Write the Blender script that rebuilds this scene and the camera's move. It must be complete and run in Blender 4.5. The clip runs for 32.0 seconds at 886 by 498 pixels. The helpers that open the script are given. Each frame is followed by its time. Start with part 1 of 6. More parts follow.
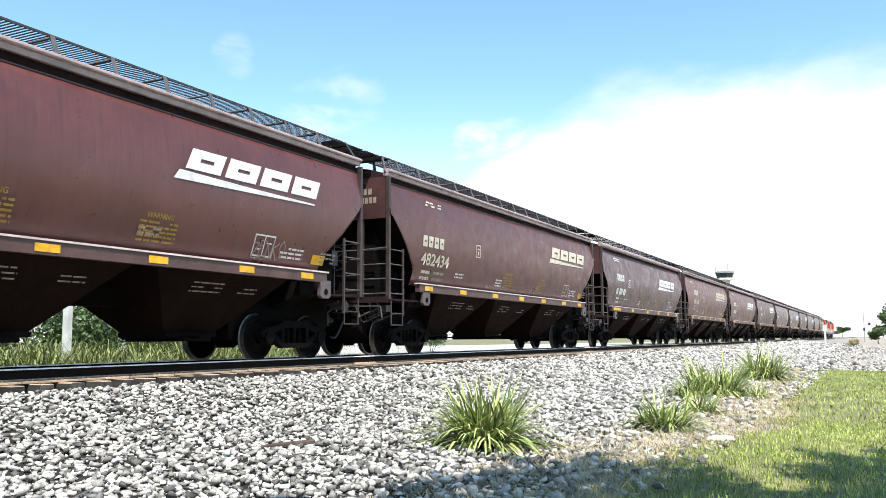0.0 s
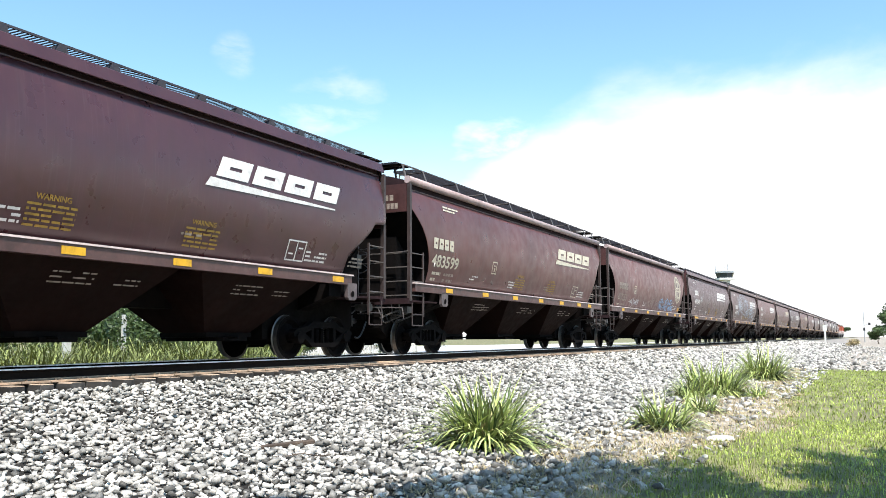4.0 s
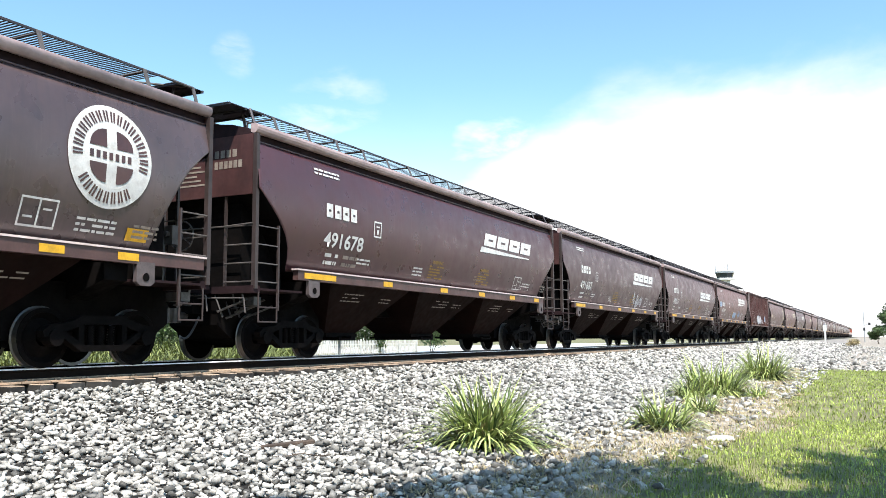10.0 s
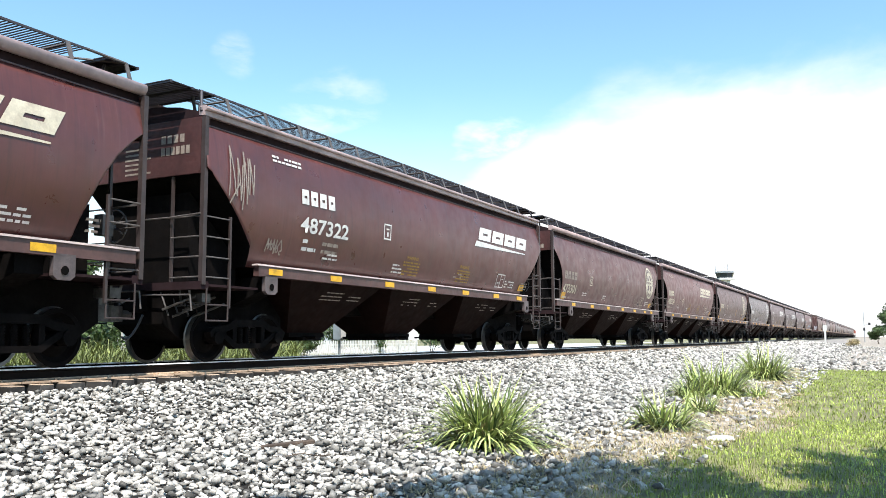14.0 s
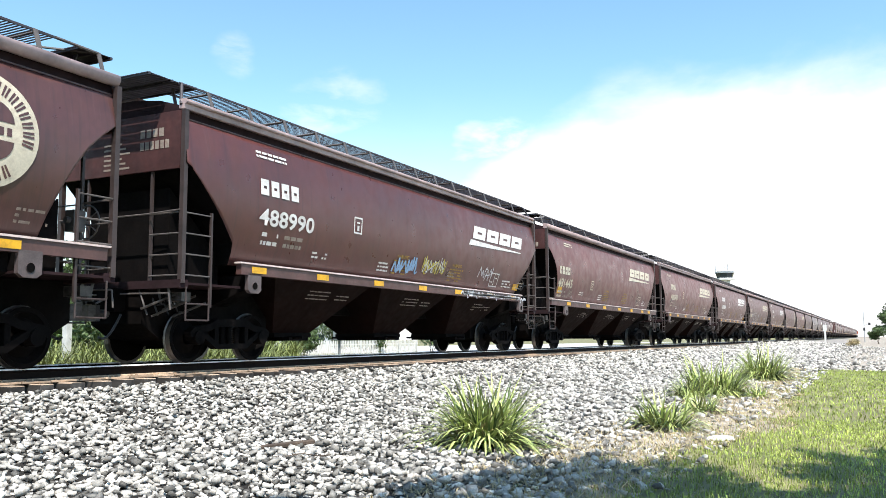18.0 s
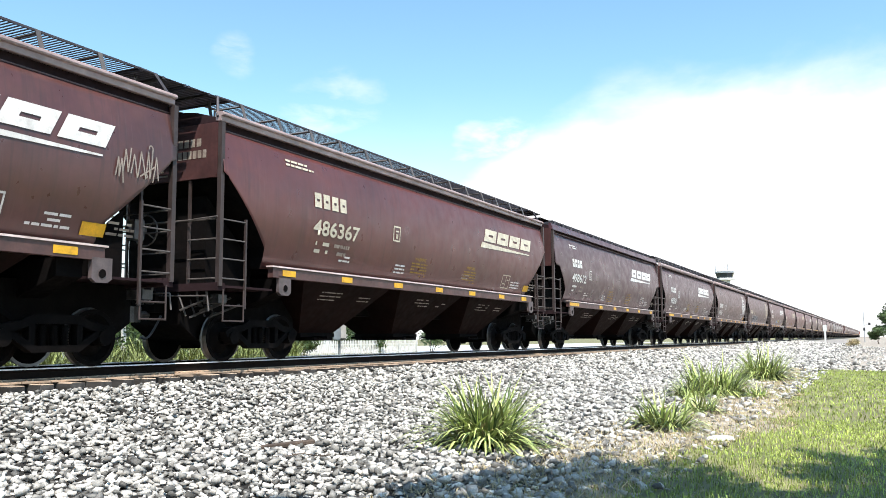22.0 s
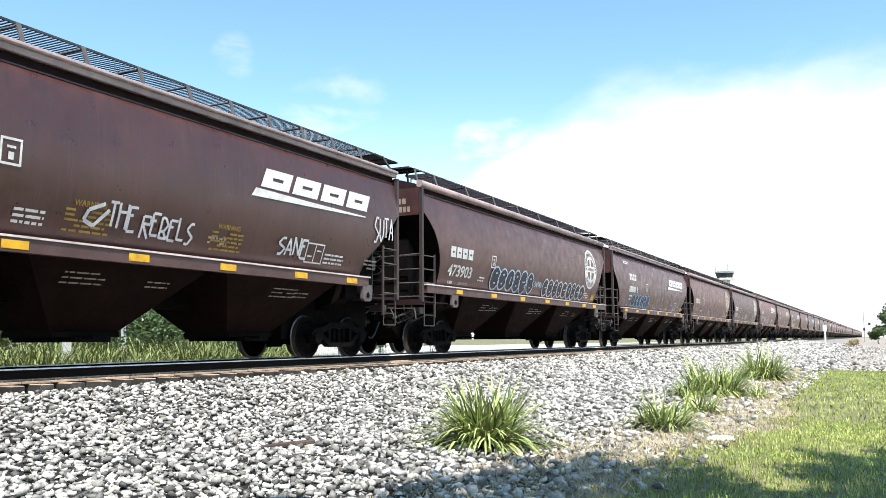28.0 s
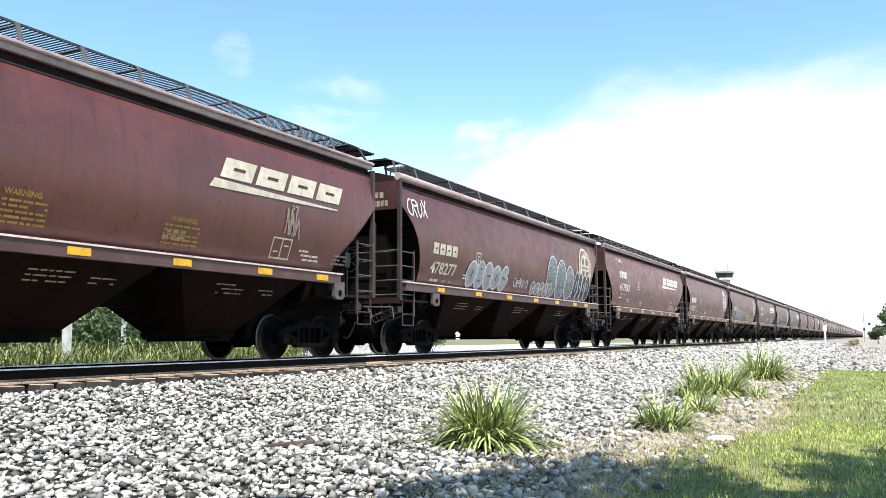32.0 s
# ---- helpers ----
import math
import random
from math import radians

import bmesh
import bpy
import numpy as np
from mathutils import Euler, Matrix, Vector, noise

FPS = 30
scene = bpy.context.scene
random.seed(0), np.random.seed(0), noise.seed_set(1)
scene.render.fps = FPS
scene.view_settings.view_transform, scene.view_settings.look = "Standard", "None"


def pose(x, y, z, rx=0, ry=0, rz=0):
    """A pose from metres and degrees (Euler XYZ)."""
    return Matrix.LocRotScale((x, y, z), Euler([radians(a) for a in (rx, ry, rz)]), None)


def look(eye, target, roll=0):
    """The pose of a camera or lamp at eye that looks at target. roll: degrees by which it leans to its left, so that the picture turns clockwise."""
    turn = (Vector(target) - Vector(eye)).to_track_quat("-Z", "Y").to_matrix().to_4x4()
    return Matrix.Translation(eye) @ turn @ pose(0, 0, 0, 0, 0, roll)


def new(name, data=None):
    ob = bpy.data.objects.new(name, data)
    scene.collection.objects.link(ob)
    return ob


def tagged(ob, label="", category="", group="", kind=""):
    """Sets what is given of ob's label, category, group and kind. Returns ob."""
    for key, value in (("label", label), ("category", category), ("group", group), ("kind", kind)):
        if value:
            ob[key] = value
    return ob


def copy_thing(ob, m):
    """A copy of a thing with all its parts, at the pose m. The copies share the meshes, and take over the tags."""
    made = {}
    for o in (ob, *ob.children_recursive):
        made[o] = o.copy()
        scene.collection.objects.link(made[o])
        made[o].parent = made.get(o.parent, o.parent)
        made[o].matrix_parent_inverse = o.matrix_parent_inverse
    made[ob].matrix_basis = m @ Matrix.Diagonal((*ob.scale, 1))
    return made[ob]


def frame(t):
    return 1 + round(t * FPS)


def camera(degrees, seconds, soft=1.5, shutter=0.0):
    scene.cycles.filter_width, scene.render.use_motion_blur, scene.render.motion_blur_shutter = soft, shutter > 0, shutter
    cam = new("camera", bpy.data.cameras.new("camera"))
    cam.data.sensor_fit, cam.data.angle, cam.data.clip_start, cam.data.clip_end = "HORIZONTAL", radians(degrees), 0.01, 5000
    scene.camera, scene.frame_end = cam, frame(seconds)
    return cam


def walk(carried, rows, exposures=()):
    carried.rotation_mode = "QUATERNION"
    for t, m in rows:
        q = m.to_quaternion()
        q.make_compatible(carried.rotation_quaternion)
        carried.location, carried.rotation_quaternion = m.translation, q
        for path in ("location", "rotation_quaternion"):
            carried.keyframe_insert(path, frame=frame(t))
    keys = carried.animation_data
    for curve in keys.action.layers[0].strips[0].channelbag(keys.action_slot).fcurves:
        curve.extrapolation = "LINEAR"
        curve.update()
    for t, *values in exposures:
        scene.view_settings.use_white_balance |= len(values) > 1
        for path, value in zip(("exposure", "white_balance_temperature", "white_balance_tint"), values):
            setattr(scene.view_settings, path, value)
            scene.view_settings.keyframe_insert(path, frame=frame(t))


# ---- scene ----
cam = camera(55.19, 32.0, soft=0.7)
EYE = Vector((12.0, 0.0, 0.40))
YAW, PITCH, ROLL = 0.46832, 0.10599, -0.34
AIM = EYE + Vector((-math.sin(YAW) * math.cos(PITCH), math.cos(YAW) * math.cos(PITCH), math.sin(PITCH)))
walk(cam, [(0.0, look(EYE, AIM, ROLL)), (32.0, look(EYE, AIM, ROLL))], [(0.0, 0.62), (32.0, 0.62)])

# ---- world and sun ----
SUN_WAY = Vector((0.42, -0.48, 1.05)).normalized()      # towards the sun
world = bpy.data.worlds.new("sky")
scene.world = world
world.use_nodes = True


def build_sky():
    nt = world.node_tree
    nt.nodes.clear()
    N, K = nt.nodes.new, nt.links.new
    out, bg = N("ShaderNodeOutputWorld"), N("ShaderNodeBackground")
    sky = N("ShaderNodeTexSky")
    sky.sky_type, sky.sun_disc = "NISHITA", False
    sky.sun_elevation = math.asin(SUN_WAY.z)
    sky.sun_rotation = math.atan2(SUN_WAY.x, SUN_WAY.y)
    sky.dust_density, sky.ozone_density, sky.air_density = 0.3, 1.2, 1.0
    co = N("ShaderNodeTexCoord")

    def math_node(op, a, b=None, c=None, clamp=False):
        n = N("ShaderNodeMath")
        n.operation, n.use_clamp = op, clamp
        for i, v in enumerate((a, b, c)):
            if v is None:
                continue
            if isinstance(v, (int, float)):
                n.inputs[i].default_value = v
            else:
                K(v, n.inputs[i])
        return n.outputs[0]

    def ramp(v, lo, hi):
        n = N("ShaderNodeMapRange")
        n.interpolation_type = "SMOOTHSTEP"
        K(v, n.inputs[0])
        n.inputs[1].default_value, n.inputs[2].default_value = lo, hi
        return n.outputs[0]

    def facing(az, el):
        """Cosine of the angle to a direction given in degrees: azimuth left of the track, elevation."""
        a, e = radians(az), radians(el)
        n = N("ShaderNodeVectorMath")
        n.operation = "DOT_PRODUCT"
        K(co.outputs["Generated"], n.inputs[0])
        n.inputs[1].default_value = (-math.sin(a) * math.cos(e), math.cos(a) * math.cos(e), math.sin(e))
        return n.outputs["Value"]

    def cloud_noise(scale, detail, sy=1.0, dist=0.3):
        mp = N("ShaderNodeMapping")
        mp.inputs["Scale"].default_value = (1.0, 1.0, sy)
        K(co.outputs["Generated"], mp.inputs[0])
        n = N("ShaderNodeTexNoise")
        K(mp.outputs[0], n.inputs["Vector"])
        n.inputs["Scale"].default_value, n.inputs["Detail"].default_value = scale, detail
        n.inputs["Roughness"].default_value, n.inputs["Distortion"].default_value = 0.55, dist
        return n.outputs[0]

    big, fine = cloud_noise(4.0, 7, 2.2), cloud_noise(13.0, 6, 2.0)
    soft = math_node("SUBTRACT", math_node("ADD", math_node("MULTIPLY", big, 0.7), math_node("MULTIPLY", fine, 0.3)), 0.5)
    sep = N("ShaderNodeSeparateXYZ")
    K(co.outputs["Generated"], sep.inputs[0])
    # bright cloud low over the track, its upper edge sinking towards the side; haze along the horizon; thin wisps higher up
    edge = math_node("ADD", 0.10, math_node("MULTIPLY", ramp(sep.outputs[1], 0.85, 0.93), 0.17))
    over = math_node("SUBTRACT", math_node("ADD", sep.outputs[2], math_node("MULTIPLY", soft, 0.17)), edge)
    bank = ramp(over, 0.045, -0.05)
    haze = ramp(math_node("ADD", sep.outputs[2], math_node("MULTIPLY", soft, 0.05)), 0.30, 0.03)
    mask = math_node("MAXIMUM", bank, math_node("MULTIPLY", haze, 0.7))
    thread = ramp(cloud_noise(15.0, 7, 2.6, 0.35), 0.34, 0.72)
    for az, el, size, gain in WISPS:
        w = ramp(math_node("ADD", facing(az, el), math_node("MULTIPLY", soft, 0.012 * size)), 1 - 0.0024 * size, 1 - 0.0001 * size)
        mask = math_node("MAXIMUM", mask, math_node("MULTIPLY", math_node("MULTIPLY", w, thread), gain))
    mask = math_node("MAXIMUM", mask, 0.0, clamp=True)
    mix = N("ShaderNodeMixRGB")
    K(mask, mix.inputs[0])
    tint = N("ShaderNodeMixRGB")
    tint.blend_type = "MULTIPLY"
    tint.inputs[0].default_value = 1
    tint.inputs[2].default_value = (0.97, 1.18, 1.11, 1)
    K(sky.outputs[0], tint.inputs[1])
    K(tint.outputs[0], mix.inputs[1])
    mix.inputs[2].default_value = (CLOUD, CLOUD * 1.0, CLOUD * 1.02, 1)
    K(mix.outputs[0], bg.inputs[0])
    bg.inputs[1].default_value = SKY_STRENGTH
    K(bg.outputs[0], out.inputs[0])


WISPS = ((22.6, 11.9, 0.55, 0.8), (24.6, 12.6, 0.3, 0.6), (34.0, 15.0, 0.9, 0.5), (41.0, 18.6, 0.2, 0.45))
CLOUD, SKY_STRENGTH = 5.6, 0.152
build_sky()
sun_data = bpy.data.lights.new("sun", "SUN")
sun_data.energy, sun_data.angle, sun_data.color = 5.0, radians(0.53), (1.0, 0.95, 0.88)
sun = new("sun", sun_data)
sun.matrix_world = look(SUN_WAY * 60, (0, 0, 0))


# ---- materials ----
def material(name, col, rough=0.6, metal=0.0, var=0.25, scale=3.0, bump=0.0, bump_scale=40.0, streak=0.0, stain=(0.02, 0.015, 0.012),
             stain_amount=0.0, hue=0.0, spec=0.5, island=False, stretch=(1, 1, 1), coords="Object", dust=0.0):
    """Painted or raw surface: base colour, two scales of change, stains and streaks with their own shape, fine relief."""
    m = bpy.data.materials.new(name)
    m.use_nodes = True
    nt = m.node_tree
    N, K = nt.nodes.new, nt.links.new
    bs = nt.nodes["Principled BSDF"]
    bs.inputs["Roughness"].default_value, bs.inputs["Metallic"].default_value = rough, metal
    bs.inputs["Specular IOR Level"].default_value = spec
    co = N("ShaderNodeTexCoord")
    info = N("ShaderNodeObjectInfo")
    off = N("ShaderNodeVectorMath")
    off.operation = "ADD"
    K(co.outputs[coords], off.inputs[0])
    rv = N("ShaderNodeCombineXYZ")
    rm = N("ShaderNodeMath")
    rm.operation = "MULTIPLY"
    K(info.outputs["Random"], rm.inputs[0])
    rm.inputs[1].default_value = 40.0
    for i in range(3):
        K(rm.outputs[0], rv.inputs[i])
    K(rv.outputs[0], off.inputs[1])
    mp = N("ShaderNodeMapping")
    mp.inputs["Scale"].default_value = stretch
    K(off.outputs[0], mp.inputs[0])

    def tex(s, d=5, vec=None):
        n = N("ShaderNodeTexNoise")
        K((vec or mp).outputs[0], n.inputs["Vector"])
        n.inputs["Scale"].default_value, n.inputs["Detail"].default_value = s, d
        return n.outputs[0]

    def rng(v, lo, hi, a, b):
        n = N("ShaderNodeMapRange")
        K(v, n.inputs[0])
        for i, q in enumerate((lo, hi, a, b)):
            n.inputs[i + 1].default_value = q
        return n.outputs[0]

    def mul(a, b):
        n = N("ShaderNodeMath")
        n.operation = "MULTIPLY"
        for i, q in enumerate((a, b)):
            if isinstance(q, (int, float)):
                n.inputs[i].default_value = q
            else:
                K(q, n.inputs[i])
        return n.outputs[0]

    val = mul(rng(tex(scale), 0.3, 0.7, 1 - var, 1 + var), rng(tex(scale * 9, 3), 0.3, 0.7, 1 - var * 0.5, 1 + var * 0.5))
    if island:
        geo = N("ShaderNodeNewGeometry")
        val = mul(val, rng(geo.outputs["Random Per Island"], 0, 1, 1 - hue, 1 + hue))
    else:
        val = mul(val, rng(info.outputs["Random"], 0, 1, 1 - hue, 1 + hue))
    mix = N("ShaderNodeMixRGB")
    mix.blend_type = "MULTIPLY"
    mix.inputs[0].default_value = 1
    mix.inputs[1].default_value = (*col, 1)
    K(val, mix.inputs[2])
    last = mix.outputs[0]
    if stain_amount > 0:
        mk = mul(rng(tex(scale * 1.7, 8), 0.5, 0.72, 0, 1), stain_amount)
        st = N("ShaderNodeMixRGB")
        K(mk, st.inputs[0])
        K(last, st.inputs[1])
        st.inputs[2].default_value = (*stain, 1)
        last = st.outputs[0]
    if streak > 0:
        sm = N("ShaderNodeMapping")
        sm.inputs["Scale"].default_value = (1.0, 5.0, 0.35)
        K(off.outputs[0], sm.inputs[0])
        mk = mul(rng(tex(2.2, 6, sm), 0.52, 0.75, 0, 1), streak)
        st = N("ShaderNodeMixRGB")
        K(mk, st.inputs[0])
        K(last, st.inputs[1])
        st.inputs[2].default_value = (*stain, 1)
        last = st.outputs[0]
    if dust > 0:
        # pale run-off streaks down the sheet, in a few places only
        sm = N("ShaderNodeMapping")
        sm.inputs["Scale"].default_value = (1.0, 11.0, 0.45)
        K(off.outputs[0], sm.inputs[0])
        mk = mul(mul(rng(tex(2.6, 5, sm), 0.56, 0.74, 0, 1), rng(tex(0.35, 2), 0.42, 0.62, 0, 1)), dust * 1.1)
        st = N("ShaderNodeMixRGB")
        K(mk, st.inputs[0])
        K(last, st.inputs[1])
        st.inputs[2].default_value = (0.30, 0.22, 0.20, 1)
        last = st.outputs[0]
    K(last, bs.inputs["Base Color"])
    K(rng(tex(scale * 4, 4), 0.3, 0.7, max(rough - 0.12, 0.05), min(rough + 0.12, 1)), bs.inputs["Roughness"])
    if bump > 0:
        b = N("ShaderNodeBump")
        b.inputs["Strength"].default_value, b.inputs["Distance"].default_value = min(1.0, bump * 20), bump
        K(tex(bump_scale, 6), b.inputs["Height"])
        K(b.outputs[0], bs.inputs["Normal"])
    return m


PAINT = {
    "red": material("oxide_red_paint", (0.120, 0.037, 0.033), 0.38, spec=0.7, dust=0.09, var=0.16, scale=0.7, streak=0.45, stain=(0.035, 0.018, 0.018), stain_amount=0.12, hue=0.18),
    "brown": material("weathered_brown_paint", (0.082, 0.032, 0.029), 0.38, spec=0.7, dust=0.11, var=0.18, scale=0.8, streak=0.5, stain=(0.03, 0.02, 0.018), stain_amount=0.2, hue=0.18),
    "purple": material("dull_maroon_paint", (0.070, 0.025, 0.030), 0.35, spec=0.7, dust=0.10, var=0.12, scale=0.7, streak=0.3, stain=(0.035, 0.022, 0.025), stain_amount=0.1, hue=0.1),
    "grey": material("grey_brown_paint", (0.085, 0.056, 0.058), 0.32, spec=0.8, dust=0.15, var=0.18, scale=0.8, streak=0.5, stain=(0.05, 0.04, 0.04), stain_amount=0.2, hue=0.15),
}
# Streaked red, darkened below body paint to hold the end walkway's shadow.
ENDSHEET = material("streaked_shade_red_end_paint", (0.072, 0.029, 0.028), 0.6, spec=0.3, var=0.25, scale=1.2, streak=0.5, stain=(0.02, 0.012, 0.012), stain_amount=0.4)
# On the roof sheet this dark tone paints in the shade below the eave.
ENDPAINT = material("dark_end_and_eave_shade", (0.028, 0.016, 0.018), 0.8, spec=0.08, var=0.25, scale=1.5, stain=(0.012, 0.009, 0.01), stain_amount=0.4)
# Stained flange paint, lightened so that sunlight lies in the colour.
LEDGE = material("worn_sun_pale_ledge_paint", (0.68, 0.55, 0.52), 0.5, var=0.2, scale=1.5, stain=(0.2, 0.12, 0.1), stain_amount=0.35)
SILL = material("sill_paint", (0.095, 0.048, 0.043), 0.5, var=0.25, scale=2.0, stain=(0.03, 0.02, 0.02), stain_amount=0.4)
# Pale base colour stands in for sun on the eave rail.
EAVE = material("sun_pale_eave_paint", (0.42, 0.31, 0.30), 0.42, var=0.2, scale=1.2, stain=(0.08, 0.05, 0.05), stain_amount=0.3)
ROOF = material("roof_paint", (0.11, 0.06, 0.055), 0.5, var=0.2, scale=1.0)
# Grime so dark that it also carries the shade beneath the cars.
UNDER = material("underframe_grime_and_shade", (0.005, 0.0042, 0.0042), 0.85, spec=0.06, var=0.35, scale=2.5, bump=0.004, stain=(0.016, 0.011, 0.009), stain_amount=0.25)
BAY = material("hopper_bay_grime_and_shade", (0.012, 0.0056, 0.0048), 0.75, spec=0.05, var=0.25, scale=1.5, stain=(0.010, 0.007, 0.006), stain_amount=0.45, hue=0.1)
LADDER = material("ladder_paint", (0.105, 0.092, 0.087), 0.5, var=0.25, scale=4, stain=(0.05, 0.03, 0.03), stain_amount=0.3)
POST = material("worn_post_paint", (0.048, 0.033, 0.031), 0.5, var=0.25, scale=3, stain=(0.02, 0.014, 0.013), stain_amount=0.4)
CAST = material("scuffed_cast_steel", (0.075, 0.07, 0.068), 0.42, 0.4, var=0.4, scale=5, stain=(0.02, 0.015, 0.013), stain_amount=0.7)
PAD = material("lilac_grey_pad_paint", (0.11, 0.085, 0.085), 0.5, var=0.3, scale=5, stain=(0.05, 0.04, 0.04), stain_amount=0.4)
TREAD = material("polished_wheel_tread", (0.16, 0.15, 0.14), 0.4, 0.8, var=0.2, scale=6)
GRATE = material("running_board_grating", (0.06, 0.055, 0.065), 0.6, 0.3, var=0.2, scale=4)
YELLOW = material("yellow_reflector", (0.75, 0.40, 0.015), 0.45, var=0.18, scale=5, stain=(0.12, 0.07, 0.03), stain_amount=0.3)
WHITE = material("white_lettering", (0.72, 0.70, 0.67), 0.55, var=0.12, scale=4, stain=(0.3, 0.24, 0.21), stain_amount=0.3)
CREAM = material("cream_lettering", (0.60, 0.54, 0.42), 0.55, var=0.15, scale=4, stain=(0.28, 0.2, 0.15), stain_amount=0.35)
FADED = material("faded_lettering", (0.30, 0.25, 0.21), 0.6, var=0.25, scale=6, stain=(0.12, 0.07, 0.06), stain_amount=0.5)
OCHRE = material("ochre_stencil", (0.33, 0.20, 0.03), 0.6, var=0.25, scale=6, stain=(0.12, 0.07, 0.04), stain_amount=0.4)
SPRAY_W = material("white_spray", (0.62, 0.62, 0.64), 0.6, var=0.2, scale=5)
SPRAY_L = material("pale_blue_spray", (0.46, 0.56, 0.66), 0.6, var=0.25, scale=5)
SPRAY_S = material("silver_spray", (0.34, 0.35, 0.37), 0.5, 0.2, var=0.25, scale=4)
SPRAY_T = material("streaked_grey_spray", (0.17, 0.20, 0.21), 0.5, 0.1, var=0.5, scale=3, stretch=(1, 0.6, 6))
SPRAY_B = material("blue_spray", (0.26, 0.42, 0.62), 0.6, var=0.2, scale=5)
SPRAY_Y = material("yellow_spray", (0.55, 0.46, 0.06), 0.6, var=0.2, scale=5)
SPRAY_K = material("dark_spray", (0.02, 0.022, 0.035), 0.5, var=0.2, scale=5)
# Rail colour taken down to near black for the shade beside the cars.
RAILSHADE = material("rusty_rail_shade_black", (0.008, 0.006, 0.005), 0.8, 0.0, spec=0.1, var=0.3, scale=6, bump=0.002, coords="Object")
RAILTOP = material("polished_rail_glint", (0.85, 0.84, 0.83), 0.35, 0.1, var=0.1, scale=8)
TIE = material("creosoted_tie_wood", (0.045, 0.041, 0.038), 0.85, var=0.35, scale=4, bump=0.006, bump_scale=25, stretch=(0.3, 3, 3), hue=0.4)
TIETOP = material("pale_tan_tie_top", (0.36, 0.27, 0.20), 0.9, var=0.3, scale=5, bump=0.005, bump_scale=25, stretch=(0.3, 3, 3), hue=0.25)
PLATE = material("rusty_plate_lit_foot", (0.46, 0.33, 0.23), 0.8, 0.0, var=0.3, scale=12, hue=0.25)
STONE = material("ballast_stone", (0.40, 0.382, 0.35), 0.85, var=0.5, scale=9, island=True, hue=0.78)
# Near-black bed: the shade in gaps between stones, put into the ground colour.
GRAVEL = material("ballast_bed_gap_shade", (0.022, 0.020, 0.018), 0.95, spec=0.2, var=0.5, scale=12, bump=0.03, bump_scale=22, stain=(0.05, 0.045, 0.04), stain_amount=0.4)
FARGRAVEL = material("far_ballast", (0.27, 0.25, 0.23), 0.9, var=0.35, scale=2.5, bump=0.03, bump_scale=12)
SOIL = material("dry_soil_and_lawn", (0.19, 0.175, 0.085), 0.95, var=0.35, scale=1.2, bump=0.02, bump_scale=14, stain=(0.09, 0.13, 0.035), stain_amount=0.7)
DIRT = material("pale_dirt_track", (0.33, 0.285, 0.235), 0.95, var=0.4, scale=2.2, bump=0.015, bump_scale=12)
WEED = material("tall_weed", (0.17, 0.20, 0.06), 0.6, var=0.3, scale=1.5, island=True, hue=0.6)
BLADE = material("grass_blade", (0.36, 0.42, 0.14), 0.55, var=0.25, scale=2, island=True, hue=0.65)
STRAW = material("dry_straw", (0.42, 0.34, 0.19), 0.8, var=0.2, scale=3, island=True, hue=0.4)
LAWN = material("lawn_blade", (0.30, 0.365, 0.075), 0.6, var=0.4, scale=0.7, island=True, hue=0.55)
LEAF = material("shrub_leaf", (0.065, 0.105, 0.032), 0.55, var=0.3, scale=1.5, island=True, hue=0.5)
BARK = material("bark", (0.12, 0.095, 0.07), 0.9, var=0.3, scale=6, bump=0.01)
CONCRETE = material("pale_concrete", (0.62, 0.62, 0.60), 0.8, var=0.15, scale=3, stain=(0.3, 0.28, 0.25), stain_amount=0.2)
WOOD = material("grey_driftwood", (0.085, 0.06, 0.045), 0.85, var=0.35, scale=5, bump=0.006, stretch=(3, 0.3, 3))
METALGREY = material("galvanised_metal", (0.36, 0.38, 0.40), 0.45, 0.5, var=0.15, scale=4)
ORANGE = material("orange_locomotive_paint", (0.33, 0.06, 0.02), 0.4, var=0.15, scale=1)
BLACK = material("black_locomotive_paint", (0.02, 0.02, 0.022), 0.45, var=0.2, scale=1)
GLASS = material("dark_window_glass", (0.02, 0.03, 0.04), 0.08, var=0.1, scale=1)


# ---- mesh helpers ----
def box(bm, x0, y0, z0, x1, y1, z1):
    v = [bm.verts.new((x, y, z)) for x in (x0, x1) for y in (y0, y1) for z in (z0, z1)]
    for f in ((0, 1, 3, 2), (4, 6, 7, 5), (0, 4, 5, 1), (2, 3, 7, 6), (0, 2, 6, 4), (1, 5, 7, 3)):
        bm.faces.new([v[i] for i in f])


def rod(bm, p, q, r, n=6, r2=None):
    p, q = Vector(p), Vector(q)
    d = (q - p).normalized()
    a = d.orthogonal().normalized()
    b = d.cross(a)
    rings = []
    for c, rr in ((p, r), (q, r if r2 is None else r2)):
        rings.append([bm.verts.new(c + (a * math.cos(2 * math.pi * i / n) + b * math.sin(2 * math.pi * i / n)) * rr) for i in range(n)])
    for i in range(n):
        bm.faces.new((rings[0][i], rings[0][(i + 1) % n], rings[1][(i + 1) % n], rings[1][i]))
    bm.faces.new(rings[0][::-1])
    bm.faces.new(rings[1])


